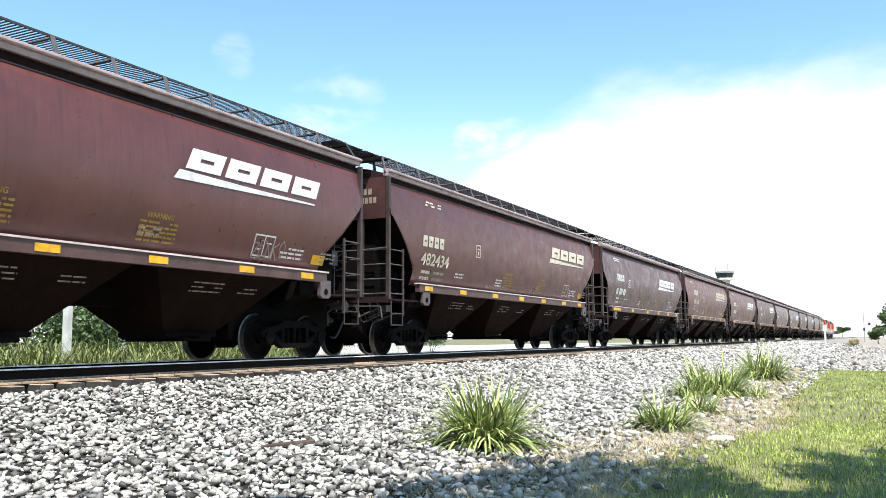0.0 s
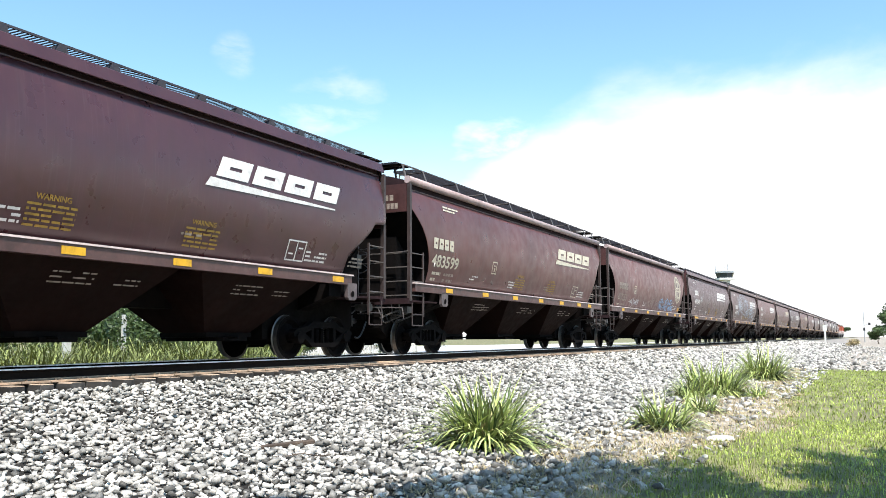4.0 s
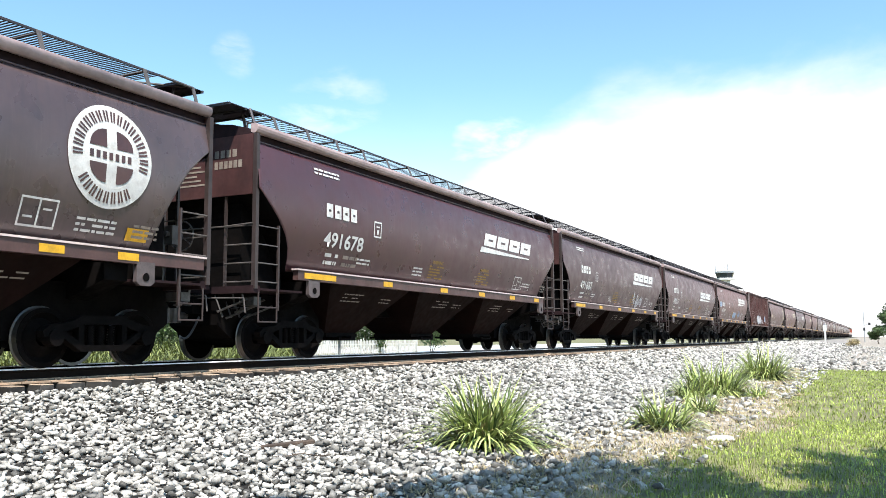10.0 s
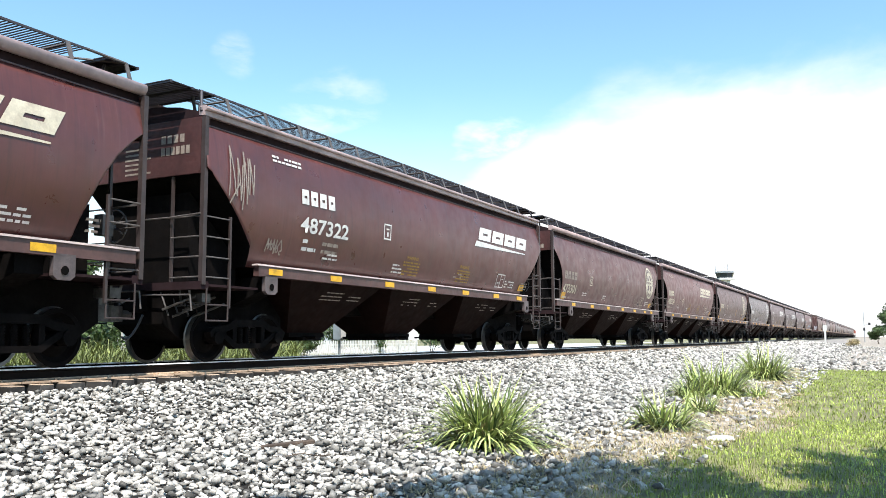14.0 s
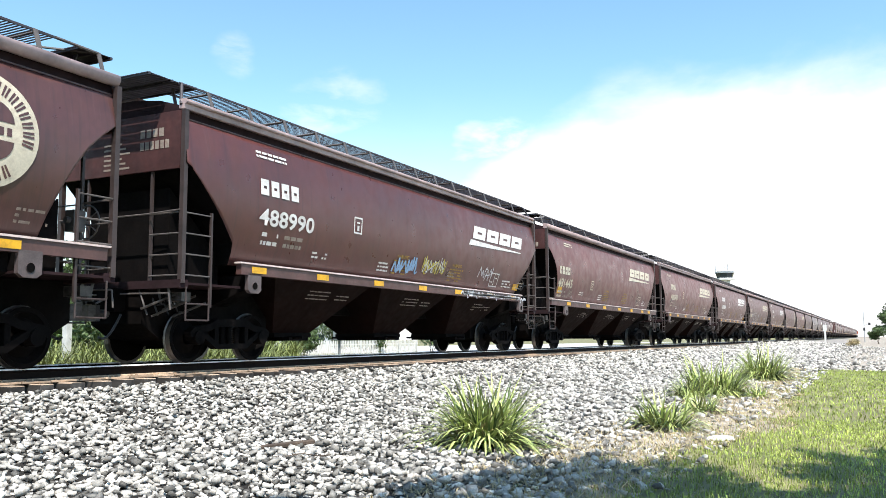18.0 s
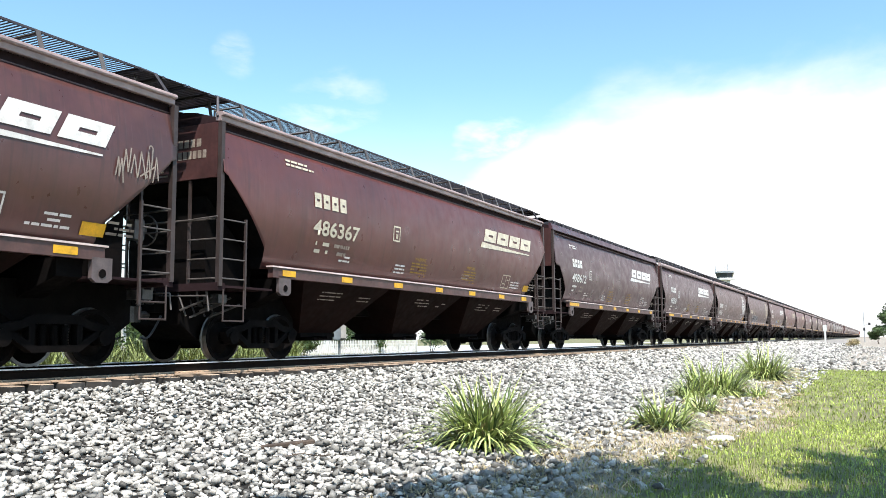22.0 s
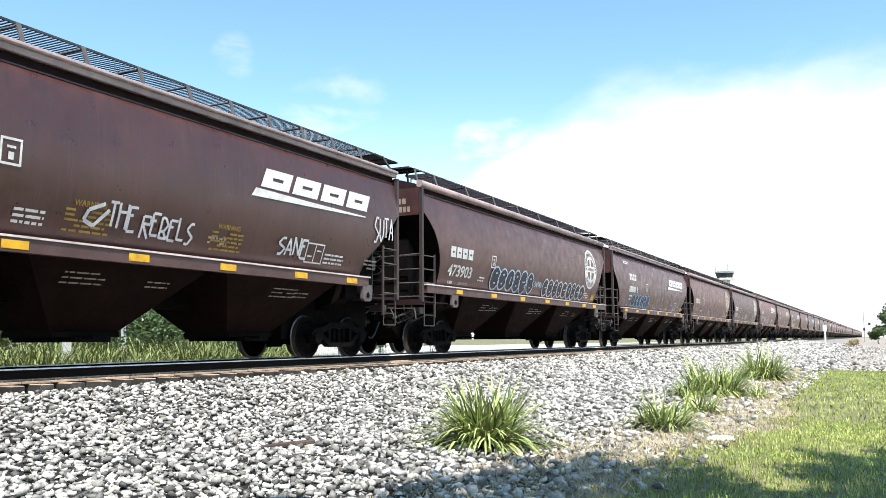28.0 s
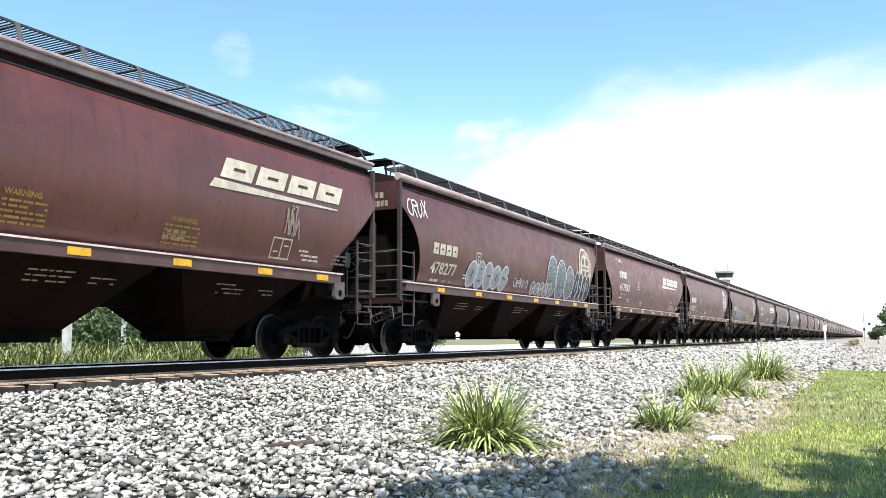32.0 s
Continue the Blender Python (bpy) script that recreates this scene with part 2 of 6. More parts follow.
def prism(bm, pts, axis, a, b):
    """Extrudes an outline along an axis. axis 0: pts are (y, z); 1: (x, z); 2: (x, y)."""
    def put(p, h):
        return {0: (h, p[0], p[1]), 1: (p[0], h, p[1]), 2: (p[0], p[1], h)}[axis]
    A = [bm.verts.new(put(p, a)) for p in pts]
    B = [bm.verts.new(put(p, b)) for p in pts]
    n = len(pts)
    for i in range(n):
        bm.faces.new((A[i], A[(i + 1) % n], B[(i + 1) % n], B[i]))
    bm.faces.new(A[::-1])
    bm.faces.new(B)


def mesh_of(bm, name, mats, smooth=False):
    bmesh.ops.recalc_face_normals(bm, faces=bm.faces)
    me = bpy.data.meshes.new(name)
    bm.to_mesh(me)
    bm.free()
    for m in (mats if isinstance(mats, (list, tuple)) else [mats]):
        me.materials.append(m)
    if smooth:
        me.polygons.foreach_set("use_smooth", [True] * len(me.polygons))
    return me


def part(name, bm, mat, parent, label="", smooth=False, at=None):
    """Links a bmesh, or a mesh that is shared, as one object under a thing or a part. at: its place under the parent."""
    me = bm if isinstance(bm, bpy.types.Mesh) else mesh_of(bm, name, mat, smooth)
    ob = new(name, me)
    ob.parent = parent
    if at is not None:
        ob.matrix_parent_inverse = Matrix.Translation(at) if not isinstance(at, Matrix) else at
    return tagged(ob, label)


def thing(name, label, category, m=None, group="", kind=""):
    ob = new(name)
    ob.empty_display_size = 0.3
    if m is not None:
        ob.matrix_basis = m
    return tagged(ob, label, category, group, kind)


def solid(name, bm, mat, label, category, m=None, group="", kind="", smooth=False):
    ob = new(name, mesh_of(bm, name, mat, smooth))
    if m is not None:
        ob.matrix_basis = m
    return tagged(ob, label, category, group, kind)


def soup(name, verts, faces, mat, smooth=False):
    """A mesh out of arrays of vertices and of faces of one size."""
    me = bpy.data.meshes.new(name)
    k = faces.shape[1]
    me.vertices.add(len(verts))
    me.vertices.foreach_set("co", verts.astype(np.float32).ravel())
    me.loops.add(faces.size)
    me.loops.foreach_set("vertex_index", faces.astype(np.int32).ravel())
    me.polygons.add(len(faces))
    me.polygons.foreach_set("loop_start", np.arange(0, faces.size, k, dtype=np.int32))
    me.update(calc_edges=True)
    me.materials.append(mat)
    if smooth:
        me.polygons.foreach_set("use_smooth", [True] * len(faces))
    return me


# ---- ground ----
def ground_z(x, y):
    """Height of the ground: ballast crown, shoulder, ditch edge and lawn beside the track, flat land beyond it."""
    xs = np.array([-400.0, -60, -12, -4.6, -1.75, -1.5, 1.5, 1.75, 3.6, 5.2, 8.0, 12.0, 16.0, 60.0, 400.0])
    zs = np.array([-0.8, -0.7, -0.62, -0.75, -0.36, -0.34, -0.34, -0.37, -0.70, -0.86, -0.97, -1.05, -1.02, -0.9, -0.8])
    return np.interp(x, xs, zs)


def lawn_edge(y):
    """Where the mown grass begins, beyond a strip of dry litter."""
    return np.interp(y, [5.0, 9.9, 11.1, 11.8, 14.3, 25.0, 44.0], [10.0, 9.75, 9.7, 9.95, 10.6, 9.85, 9.35]) + 0.12 * np.sin(y * 2.3) + 0.08 * np.sin(y * 5.1)


def build_ground():
    xs = np.concatenate([[-2500, -800, -300, -120, -60, -30, -18, -12], np.linspace(-9, -1.75, 10), [-1.5, 0, 1.5], np.linspace(1.75, 16, 115), [18, 22, 30, 45, 80, 200, 800, 2500]])
    ys = np.concatenate([[-600, -150, -40, -15], np.linspace(-8, 45, 320), np.linspace(46, 120, 60), [140, 180, 250, 400, 700, 1200, 2000, 3500]])
    X, Y = np.meshgrid(xs, ys)
    Z = ground_z(X, Y)
    rs = np.random.RandomState(3)
    near = (np.abs(X) > 1.6) & (np.abs(X) < 60)
    Z = Z + near * rs.uniform(-0.02, 0.02, Z.shape)
    v = np.stack([X, Y, Z], -1).reshape(-1, 3)
    n, m = len(ys), len(xs)
    i = (np.arange(n - 1)[:, None] * m + np.arange(m - 1)[None, :]).ravel()
    f = np.stack([i, i + 1, i + m + 1, i + m], 1)
    me = soup("ground", v, f, SOIL, True)
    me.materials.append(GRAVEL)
    me.materials.append(DIRT)
    cx = (X[:-1, :-1] + X[1:, 1:]).ravel() / 2
    cy = (Y[:-1, :-1] + Y[1:, 1:]).ravel() / 2
    me.materials.append(FARGRAVEL)
    edge = 8.6 + 0.7 * np.clip((11.0 - cy) / 3.0, 0, 1) - 0.012 * (cy - 10) + 0.25 * np.sin(cy * 0.5) + 0.12 * np.sin(cy * 1.7) + rs.uniform(-0.3, 0.3, cx.shape) * rs.uniform(0, 1, cx.shape)
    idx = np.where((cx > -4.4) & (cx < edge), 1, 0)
    idx = np.where((cx >= edge) & (cx < lawn_edge(cy) + rs.uniform(-0.2, 0.15, cx.shape)), 2, idx)
    idx = np.where((cx >= edge) & (cy > 40) & (cx < 40), 2, idx)
    idx = np.where((cx > -4.4) & (cx < edge) & (cy > 60), 3, idx)
    me.polygons.foreach_set("material_index", idx.astype(np.int32))
    tagged(new("ground", me), "flat land with grey ballast, dry soil and mown grass", "ground", kind="structure")


build_ground()


# ---- ballast, grass ----
def rocks(n, place, size, seed, mat, name):
    """n broken angular stones, at places (x, y) given by a function of the random state, of sizes lo to hi."""
    rs = np.random.RandomState(seed)
    iv = np.array([(x, y, z) for x in (-1, 1) for y in (-1, 1) for z in (-1, 1)], float)
    fv = np.array([(0, 1, 3), (0, 3, 2), (4, 6, 7), (4, 7, 5), (0, 4, 5), (0, 5, 1), (2, 3, 7), (2, 7, 6), (0, 2, 6), (0, 6, 4), (1, 5, 7), (1, 7, 3)])
    kinds = np.stack([iv * rs.uniform(0.35, 1.15, (8, 3)) * np.array([1.25, 0.8, 0.6]) for _ in range(40)])
    x, y = place(rs, n)
    n = len(x)
    s = rs.uniform(*size, n)[:, None] * rs.uniform(0.7, 1.35, (n, 3))
    v = kinds[rs.randint(0, 40, n)] * s[:, None, :]
    for ax, lim in ((0, 0.55), (1, 0.55), (2, np.pi)):
        t = rs.uniform(-lim, lim, n)
        c, q = np.cos(t)[:, None], np.sin(t)[:, None]
        i, j = (ax + 1) % 3, (ax + 2) % 3
        vi, vj = v[..., i] * c - v[..., j] * q, v[..., i] * q + v[..., j] * c
        v[..., i], v[..., j] = vi, vj
    z = ground_z(x, y) + s[:, 2] * rs.uniform(-0.55, 1.25, n)
    v = v + np.stack([x, y, z], -1)[:, None, :]
    f = (fv[None] + (np.arange(n) * 8)[:, None, None]).reshape(-1, 3)
    return new(name, soup(name, v.reshape(-1, 3), f, mat))


def shoulder(y0, y1, step, x0=1.36, x1=10.2):
    """Places on an uneven grid, thinning out towards the lawn."""
    def place(rs, n):
        X, Y = np.meshgrid(np.arange(x0, x1, step), np.arange(y0, y1, step))
        x, y = X.ravel() + rs.uniform(-0.45, 0.45, X.size) * step, Y.ravel() + rs.uniform(-0.45, 0.45, X.size) * step
        rim = 7.9 + 0.8 * np.clip((11.0 - y) / 3.0, 0, 1) + 0.3 * np.sin(y * 0.6) + 0.2 * np.sin(y * 1.9) - 0.01 * (y - 10)
        keep = rs.uniform(0, 1, x.size) > np.clip((x - rim) / 1.7, 0, 0.80)
        return x[keep], y[keep]
    return place


def blades(name, x, y, height, width, lean, seed, mat):
    """Bent grass blades of two quads and a tip at the given places."""
    rs = np.random.RandomState(seed)
    n = len(x)
    h = rs.uniform(0.45, 1.0, n) * height
    a = rs.uniform(0, 2 * np.pi, n)
    d = np.stack([np.cos(a), np.sin(a), 0 * a], -1)
    w = np.stack([-np.sin(a), np.cos(a), 0 * a], -1) * (width * rs.uniform(0.6, 1.2, n))[:, None]
    ln = (lean * rs.uniform(0.2, 1.0, n) * h)[:, None]
    z = ground_z(x, y)
    o = np.stack([x, y, z - 0.01], -1)
    up = np.array([0, 0, 1.0])
    rows = []
    for k, (hh, ll, ww) in enumerate(((0, 0, 0.8), (0.5, 0.16, 1.0), (0.86, 0.58, 0.75), (0.84, 1.12, 0.06))):
        c = o + up * (h * hh)[:, None] + d * ln * ll
        rows += [c - w * ww * 0.5, c + w * ww * 0.5]
    v = np.stack(rows, 1).reshape(-1, 3)
    q = np.array([(0, 1, 3, 2), (2, 3, 5, 4), (4, 5, 7, 6)])
    f = (q[None] + (np.arange(n) * 8)[:, None, None]).reshape(-1, 4)
    return new(name, soup(name, v, f, mat))


for _place, _size, _seed in ((shoulder(4.0, 15.0, 0.076), (0.018, 0.046), 11), (shoulder(15.0, 33.0, 0.096), (0.028, 0.058), 12), (shoulder(33.0, 80.0, 0.14), (0.042, 0.085), 14), (shoulder(80.0, 160.0, 0.26), (0.07, 0.14), 16), (shoulder(-9.0, 4.0, 0.10), (0.03, 0.06), 17)):
    tagged(rocks(0, _place, _size, _seed, STONE, "ballast_stones"), "broken grey and white ballast stones beside the track", "ballast", kind="stuff")
tagged(rocks(0, shoulder(2.0, 60.0, 0.13, -0.66, 0.66), (0.025, 0.05), 13, STONE, "ballast_stones"), "grey ballast stones between the rails", "ballast", kind="stuff")


def far_track(rs, n):
    return rs.uniform(8.2, 22.0, 5200), 40.0 + 90.0 * rs.uniform(0, 1, 5200) ** 1.4


tagged(rocks(0, far_track, (0.03, 0.085), 15, STONE, "loose_stones"), "loose grey stones strewn over the dirt track", "stones", kind="stuff")


def lawn_places(rs, n, x0, x1, y0, y1, power=1.0):
    x, y = rs.uniform(x0, x1, n), y0 + (y1 - y0) * rs.uniform(0, 1, n) ** power
    keep = x > lawn_edge(y) + rs.uniform(0, 1, n) ** 3 * 0.8 - 1.3 * rs.uniform(0, 1, n) ** 5
    return x[keep], y[keep]


_rs = np.random.RandomState(21)
_x, _y = lawn_places(_rs, 60000, 8.0, 16.0, 5.0, 16.0)
tagged(blades("lawn", _x, _y, 0.085, 0.008, 0.7, 22, LAWN), "short sunlit yellow-green mown grass", "grass", kind="stuff")
_x, _y = lawn_places(_rs, 50000, 8.0, 26.0, 16.0, 40.0)
tagged(blades("lawn", _x, _y, 0.10, 0.016, 0.7, 23, LAWN), "short sunlit yellow-green mown grass", "grass", kind="stuff")


_x, _y = lawn_places(_rs, 30000, 8.0, 18.0, -7.0, 5.0)
tagged(blades("lawn", _x, _y, 0.085, 0.012, 0.7, 24, LAWN), "short yellow-green mown grass in tree shade", "grass", kind="stuff")


def arching(name, x, y, reach, width, turn, tilt, seed, mat):
    """Long grass blades that rise, bend over and hang at their tips; tilt: radians from upright at the root."""
    rs = np.random.RandomState(seed)
    n = len(x)
    L = reach * rs.uniform(0.5, 1.0, n)
    d = np.stack([np.cos(turn), np.sin(turn), 0 * turn], -1)
    w = np.stack([-np.sin(turn), np.cos(turn), 0 * turn], -1) * (width * rs.uniform(0.6, 1.3, n))[:, None]
    bend = rs.uniform(0.9, 2.4, n) * (0.35 + tilt)
    o, p, rows = np.stack([x, y, 0 * x - 0.01], -1), 0, []
    steps = ((0.0, 0.7), (0.28, 1.0), (0.55, 0.95), (0.8, 0.65), (1.0, 0.05))
    for k, (u, ww) in enumerate(steps):
        if k:
            ang = np.minimum(tilt + bend * (u + steps[k - 1][0]) / 2, 2.3)
            o = o + ((u - steps[k - 1][0]) * L)[:, None] * (d * np.sin(ang)[:, None] + np.array([0, 0, 1.0]) * np.cos(ang)[:, None])
            o[:, 2] = np.maximum(o[:, 2], 0.015)
        rows += [o - w * ww * 0.5, o + w * ww * 0.5]
    v = np.stack(rows, 1).reshape(-1, 3)
    q = np.array([(2 * k, 2 * k + 1, 2 * k + 3, 2 * k + 2) for k in range(4)])
    f = (q[None] + (np.arange(n) * 10)[:, None, None]).reshape(-1, 4)
    return new(name, soup(name, v, f, mat))


def tuft(x, y, height, spread, n, seed, label):
    rs = np.random.RandomState(seed)
    t = thing("grass_tuft", label, "grass tuft", Matrix.Translation((x, y, float(ground_z(x, y)))), "grass tufts on the ballast")
    # The shaded blades are a darker green that stands for the tuft's inner shade.
    for name, count, mat, hh, most in (("green_foliage", int(n * 0.85), BLADE, height * 1.05, 0.95), ("shaded_foliage", int(n * 0.3), LEAF, height * 0.85, 1.0), ("dry_foliage", n // 3, STRAW, height * 0.6, 1.35)):
        a, r = rs.uniform(0, 2 * np.pi, count), spread * 0.30 * rs.uniform(0, 1, count) ** 0.7
        turn, tilt = a + rs.normal(0, 0.8, count), most * rs.uniform(0.02, 1, count) ** 0.8
        ob = arching(name, r * np.cos(a), r * np.sin(a), hh, 0.027, turn, tilt, seed + len(name), mat)
        ob.parent = t


TUFTS = ((7.55, 9.95, 1.1, 1.1, 640), (9.05, 13.3, 0.74, 1.1, 300), (8.5, 21.2, 1.2, 1.9, 640), (8.7, 29.5, 1.35, 1.9, 620), (9.05, 16.4, 0.7, 0.8, 140), (8.2, 19.8, 0.8, 1.1, 160), (9.5, 21.0, 0.5, 0.6, 90))
for _i, (_tx, _ty, _h, _s, _n) in enumerate(TUFTS):
    tuft(_tx, _ty, _h, _s, _n, 40 + 3 * _i, "tall bright green grass tuft growing out of ballast")


# ---- track ----
TRACK = thing("railway_track", "straight ballasted railway track on wooden ties", "railway track", kind="structure")
RAIL_PROFILE = ((0.0, 0.0), (0.030, 0.0), (0.036, -0.008), (0.036, -0.035), (0.010, -0.052), (0.009, -0.120), (0.010, -0.150), (0.035, -0.168), (0.076, -0.176), (0.076, -0.186), (0.0, -0.186))


def build_track():
    pts = list(RAIL_PROFILE) + [(-x, z) for x, z in RAIL_PROFILE[-2:0:-1]]
    for side in (1, -1):
        bm = bmesh.new()
        prism(bm, pts, 1, -60.0, 1800.0)
        me = mesh_of(bm, "rail", [RAILSHADE, PLATE])
        # Top of the foot gets pale tan, as if sunlit; the web stays shade-black.
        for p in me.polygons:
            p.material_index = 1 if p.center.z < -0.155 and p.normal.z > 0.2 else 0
        part("rail", me, None, TRACK, "steel rail coloured near black for shade, foot tan for sun", at=(side * 0.7535, 0, 0))
        # Near-white band wrapped over the head edges: the highlight as colour.
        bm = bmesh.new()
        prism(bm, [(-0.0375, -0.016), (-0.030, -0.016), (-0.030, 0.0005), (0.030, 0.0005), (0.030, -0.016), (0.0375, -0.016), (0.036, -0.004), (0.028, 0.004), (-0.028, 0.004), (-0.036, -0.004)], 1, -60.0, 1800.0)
        part("running_surface", bm, RAILTOP, TRACK, "polished rail head painted near white for its highlight", at=(side * 0.7535, 0, 0))
    rs = random.Random(5)
    shapes = []
    for k in range(5):
        bm = bmesh.new()
        box(bm, -1.3, -0.115, -0.178, 1.3, 0.115, 0.0)
        bmesh.ops.bevel(bm, geom=bm.edges[:], offset=0.012, segments=1, affect="EDGES")
        for v in bm.verts:
            v.co += Vector((rs.uniform(-0.012, 0.012), rs.uniform(-0.008, 0.008), rs.uniform(-0.006, 0.004)))
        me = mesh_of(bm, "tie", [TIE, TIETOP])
        # Upward faces take the paler tan, all others the dark wood.
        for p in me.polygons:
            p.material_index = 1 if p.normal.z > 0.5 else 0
        shapes.append(me)
    bm = bmesh.new()
    box(bm, -0.20, -0.235, 0, 0.27, 0.235, 0.026)
    for sx in (-0.1, 0.1):
        for sy in (-0.05, 0.05):
            box(bm, sx - 0.016, sy - 0.016, 0.016, sx + 0.016, sy + 0.016, 0.05)
    plate = mesh_of(bm, "tie_plate", PLATE)
    y, i = 1.0, 0
    while y < 110:
        part("tie", shapes[i % 5], None, TRACK, at=(rs.uniform(-0.05, 0.05), y + rs.uniform(-0.03, 0.03), -0.212))
        if y < 60:
            part("tie_plate", plate, None, TRACK, at=(0.7535, y, -0.206))
        y, i = y + 0.50, i + 1


build_track()


# ---- train: shared pieces ----
LEN = 16.90                    # body length over its corner posts
EAVE_Z, SILL_Z = 4.42, 1.86    # top of the side sheet, top of the side sill
AXLES = (-0.89, 0.89)


def side_x(z):
    """Half width of the curved side sheet at a height."""
    return 1.60 - (0.22 if z > 3.15 else 0.29) * ((z - 3.15) / 1.28) ** 2


def flat_x(z):
    return 1.56


# lower edge of the side sheet at each kind of car's ends: metres from the end, height
CUTS = {"A": ((0.0, 0.07, 0.30, 0.58, 0.80, 0.95, 1.05, 1.13, 1.17, 1.19), (3.75, 3.73, 3.55, 3.29, 2.98, 2.70, 2.46, 2.22, 2.00, 1.80)),
        "B": ((0.0, 0.12, 0.14, 1.36, 1.40, 1.42), (3.46, 3.40, 3.36, 2.20, 2.02, 1.80)),
        "C": ((0.0, 0.10, 0.19, 0.62, 0.92, 1.08, 1.16, 1.21, 1.24), (3.32, 3.24, 3.16, 2.80, 2.50, 2.26, 2.05, 1.87, 1.80)),
        "D": ((0.0, 0.10, 0.48, 0.55, 0.64, 1.45, 1.47, 1.48), (3.22, 3.15, 3.11, 3.06, 2.94, 2.28, 2.05, 1.80)),
        "R": ((0.0, 0.10, 0.12, 1.40, 1.46), (3.35, 3.28, 3.20, 2.02, 1.80))}


def cut_low(y, kind):
    """Height of the body's lower edge, y metres from the end."""
    return float(np.interp(y, *CUTS[kind]))


def shell(kind, profile=side_x, top=EAVE_Z):
    """Hopper body: curved sides, slanting end sheets under the ends, closed below at sill height."""
    bm = bmesh.new()
    d = sorted(set(CUTS[kind][0]) | {0.25, 0.4, 0.52, 0.7, 0.88, 1.0, 1.3, 1.55})
    ys = [-LEN / 2 + q for q in d] + [-5.0, -3.0, -1.0, 1.0, 3.0, 5.0] + [LEN / 2 - q for q in d[::-1]]
    rows = []
    for y in ys:
        lo = cut_low(LEN / 2 - abs(y), kind)
        zs = [lo + (top - lo) * k / 19 for k in range(20)]
        rows.append([bm.verts.new((profile(z), y, z)) for z in zs] + [bm.verts.new((-profile(z), y, z)) for z in zs[::-1]])
    n = len(rows[0])
    for A, B in zip(rows, rows[1:]):
        for i in range(n):
            bm.faces.new((A[i], A[(i + 1) % n], B[(i + 1) % n], B[i]))
    bm.faces.new(rows[0][::-1])
    bm.faces.new(rows[-1])
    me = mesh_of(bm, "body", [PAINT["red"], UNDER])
    # Ends and underside get UNDER: their deep shade is put into the colour.
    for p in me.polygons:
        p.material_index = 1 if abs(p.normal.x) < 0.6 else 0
    me.polygons.foreach_set("use_smooth", [abs(p.normal.x) > 0.7 for p in me.polygons])
    return me


def wheel_mesh():
    bm = bmesh.new()
    rod(bm, (-0.98, 0, 0), (0.98, 0, 0), 0.075, 12)
    for s in (-1, 1):
        rod(bm, (s * 0.90, 0, 0), (s * 1.06, 0, 0), 0.11, 12)
        for k in range(3):
            a = 2 * math.pi * k / 3
            rod(bm, (s * 1.05, 0.06 * math.cos(a), 0.06 * math.sin(a)), (s * 1.075, 0.06 * math.cos(a), 0.06 * math.sin(a)), 0.018, 6)
        bmesh_lathe(bm, [(0.10, 0.66), (0.13, 0.82), (0.30, 0.735), (0.375, 0.80), (0.385, 0.818), (0.45, 0.822), (0.457, 0.815), (0.462, 0.712), (0.487, 0.70), (0.485, 0.682), (0.43, 0.688), (0.30, 0.68)], s)
    me = mesh_of(bm, "wheelset", [UNDER, TREAD])
    for p in me.polygons:
        r = math.hypot(p.center.y, p.center.z)
        p.material_index = 1 if r > 0.452 else 0
    return me


def bmesh_lathe(bm, prof, s, n=28):
    rings = [[bm.verts.new((s * h, r * math.cos(2 * math.pi * i / n), r * math.sin(2 * math.pi * i / n))) for i in range(n)] for r, h in prof]
    for A, B in zip(rings, rings[1:]):
        for i in range(n):
            bm.faces.new((A[i], A[(i + 1) % n], B[(i + 1) % n], B[i]))
    bm.faces.new(rings[0])
    bm.faces.new(rings[-1][::-1])


def side_frame_mesh():
    """Cast side frame of a freight truck, with its two windows as gaps between arch, tie bar and columns."""
    bm = bmesh.new()
    arch = [(-1.12, 0.56), (-1.0, 0.64), (-0.62, 0.70), (-0.42, 0.80), (0.42, 0.80), (0.62, 0.70), (1.0, 0.64), (1.12, 0.56), (1.08, 0.46), (0.92, 0.50), (0.60, 0.58), (0.38, 0.66),
            (-0.38, 0.66), (-0.60, 0.58), (-0.92, 0.50), (-1.08, 0.46)]
    prism(bm, arch, 0, 0.93, 1.09)
    low = [(-0.86, 0.52), (-0.42, 0.24), (0.42, 0.24), (0.86, 0.52), (0.74, 0.56), (0.36, 0.34), (-0.36, 0.34), (-0.74, 0.56)]
    prism(bm, low, 0, 0.93, 1.09)
    for s in (-1, 1):
        box(bm, 0.94, s * 0.42 - 0.05, 0.30, 1.08, s * 0.42 + 0.05, 0.72)
        rod(bm, (0.92, s * 0.89, 0.457), (1.12, s * 0.89, 0.457), 0.13, 14)
    me = mesh_of(bm, "side_frame", UNDER)
    return me


def spring_mesh():
    bm = bmesh.new()
    for y in (-0.2, 0.0, 0.2):
        for k in range(7):
            rod(bm, (1.01, y, 0.345 + k * 0.042), (1.01, y, 0.365 + k * 0.042), 0.062, 10)
        rod(bm, (1.01, y, 0.335), (1.01, y, 0.645), 0.045, 8)
    box(bm, 0.95, -0.30, 0.325, 1.07, 0.30, 0.338)
    return mesh_of(bm, "spring_nest", UNDER)


WHEEL_MESH = wheel_mesh()
FRAME_MESH, SPRING_MESH = side_frame_mesh(), spring_mesh()
FLIP = Matrix.Rotation(math.pi, 4, "Z")


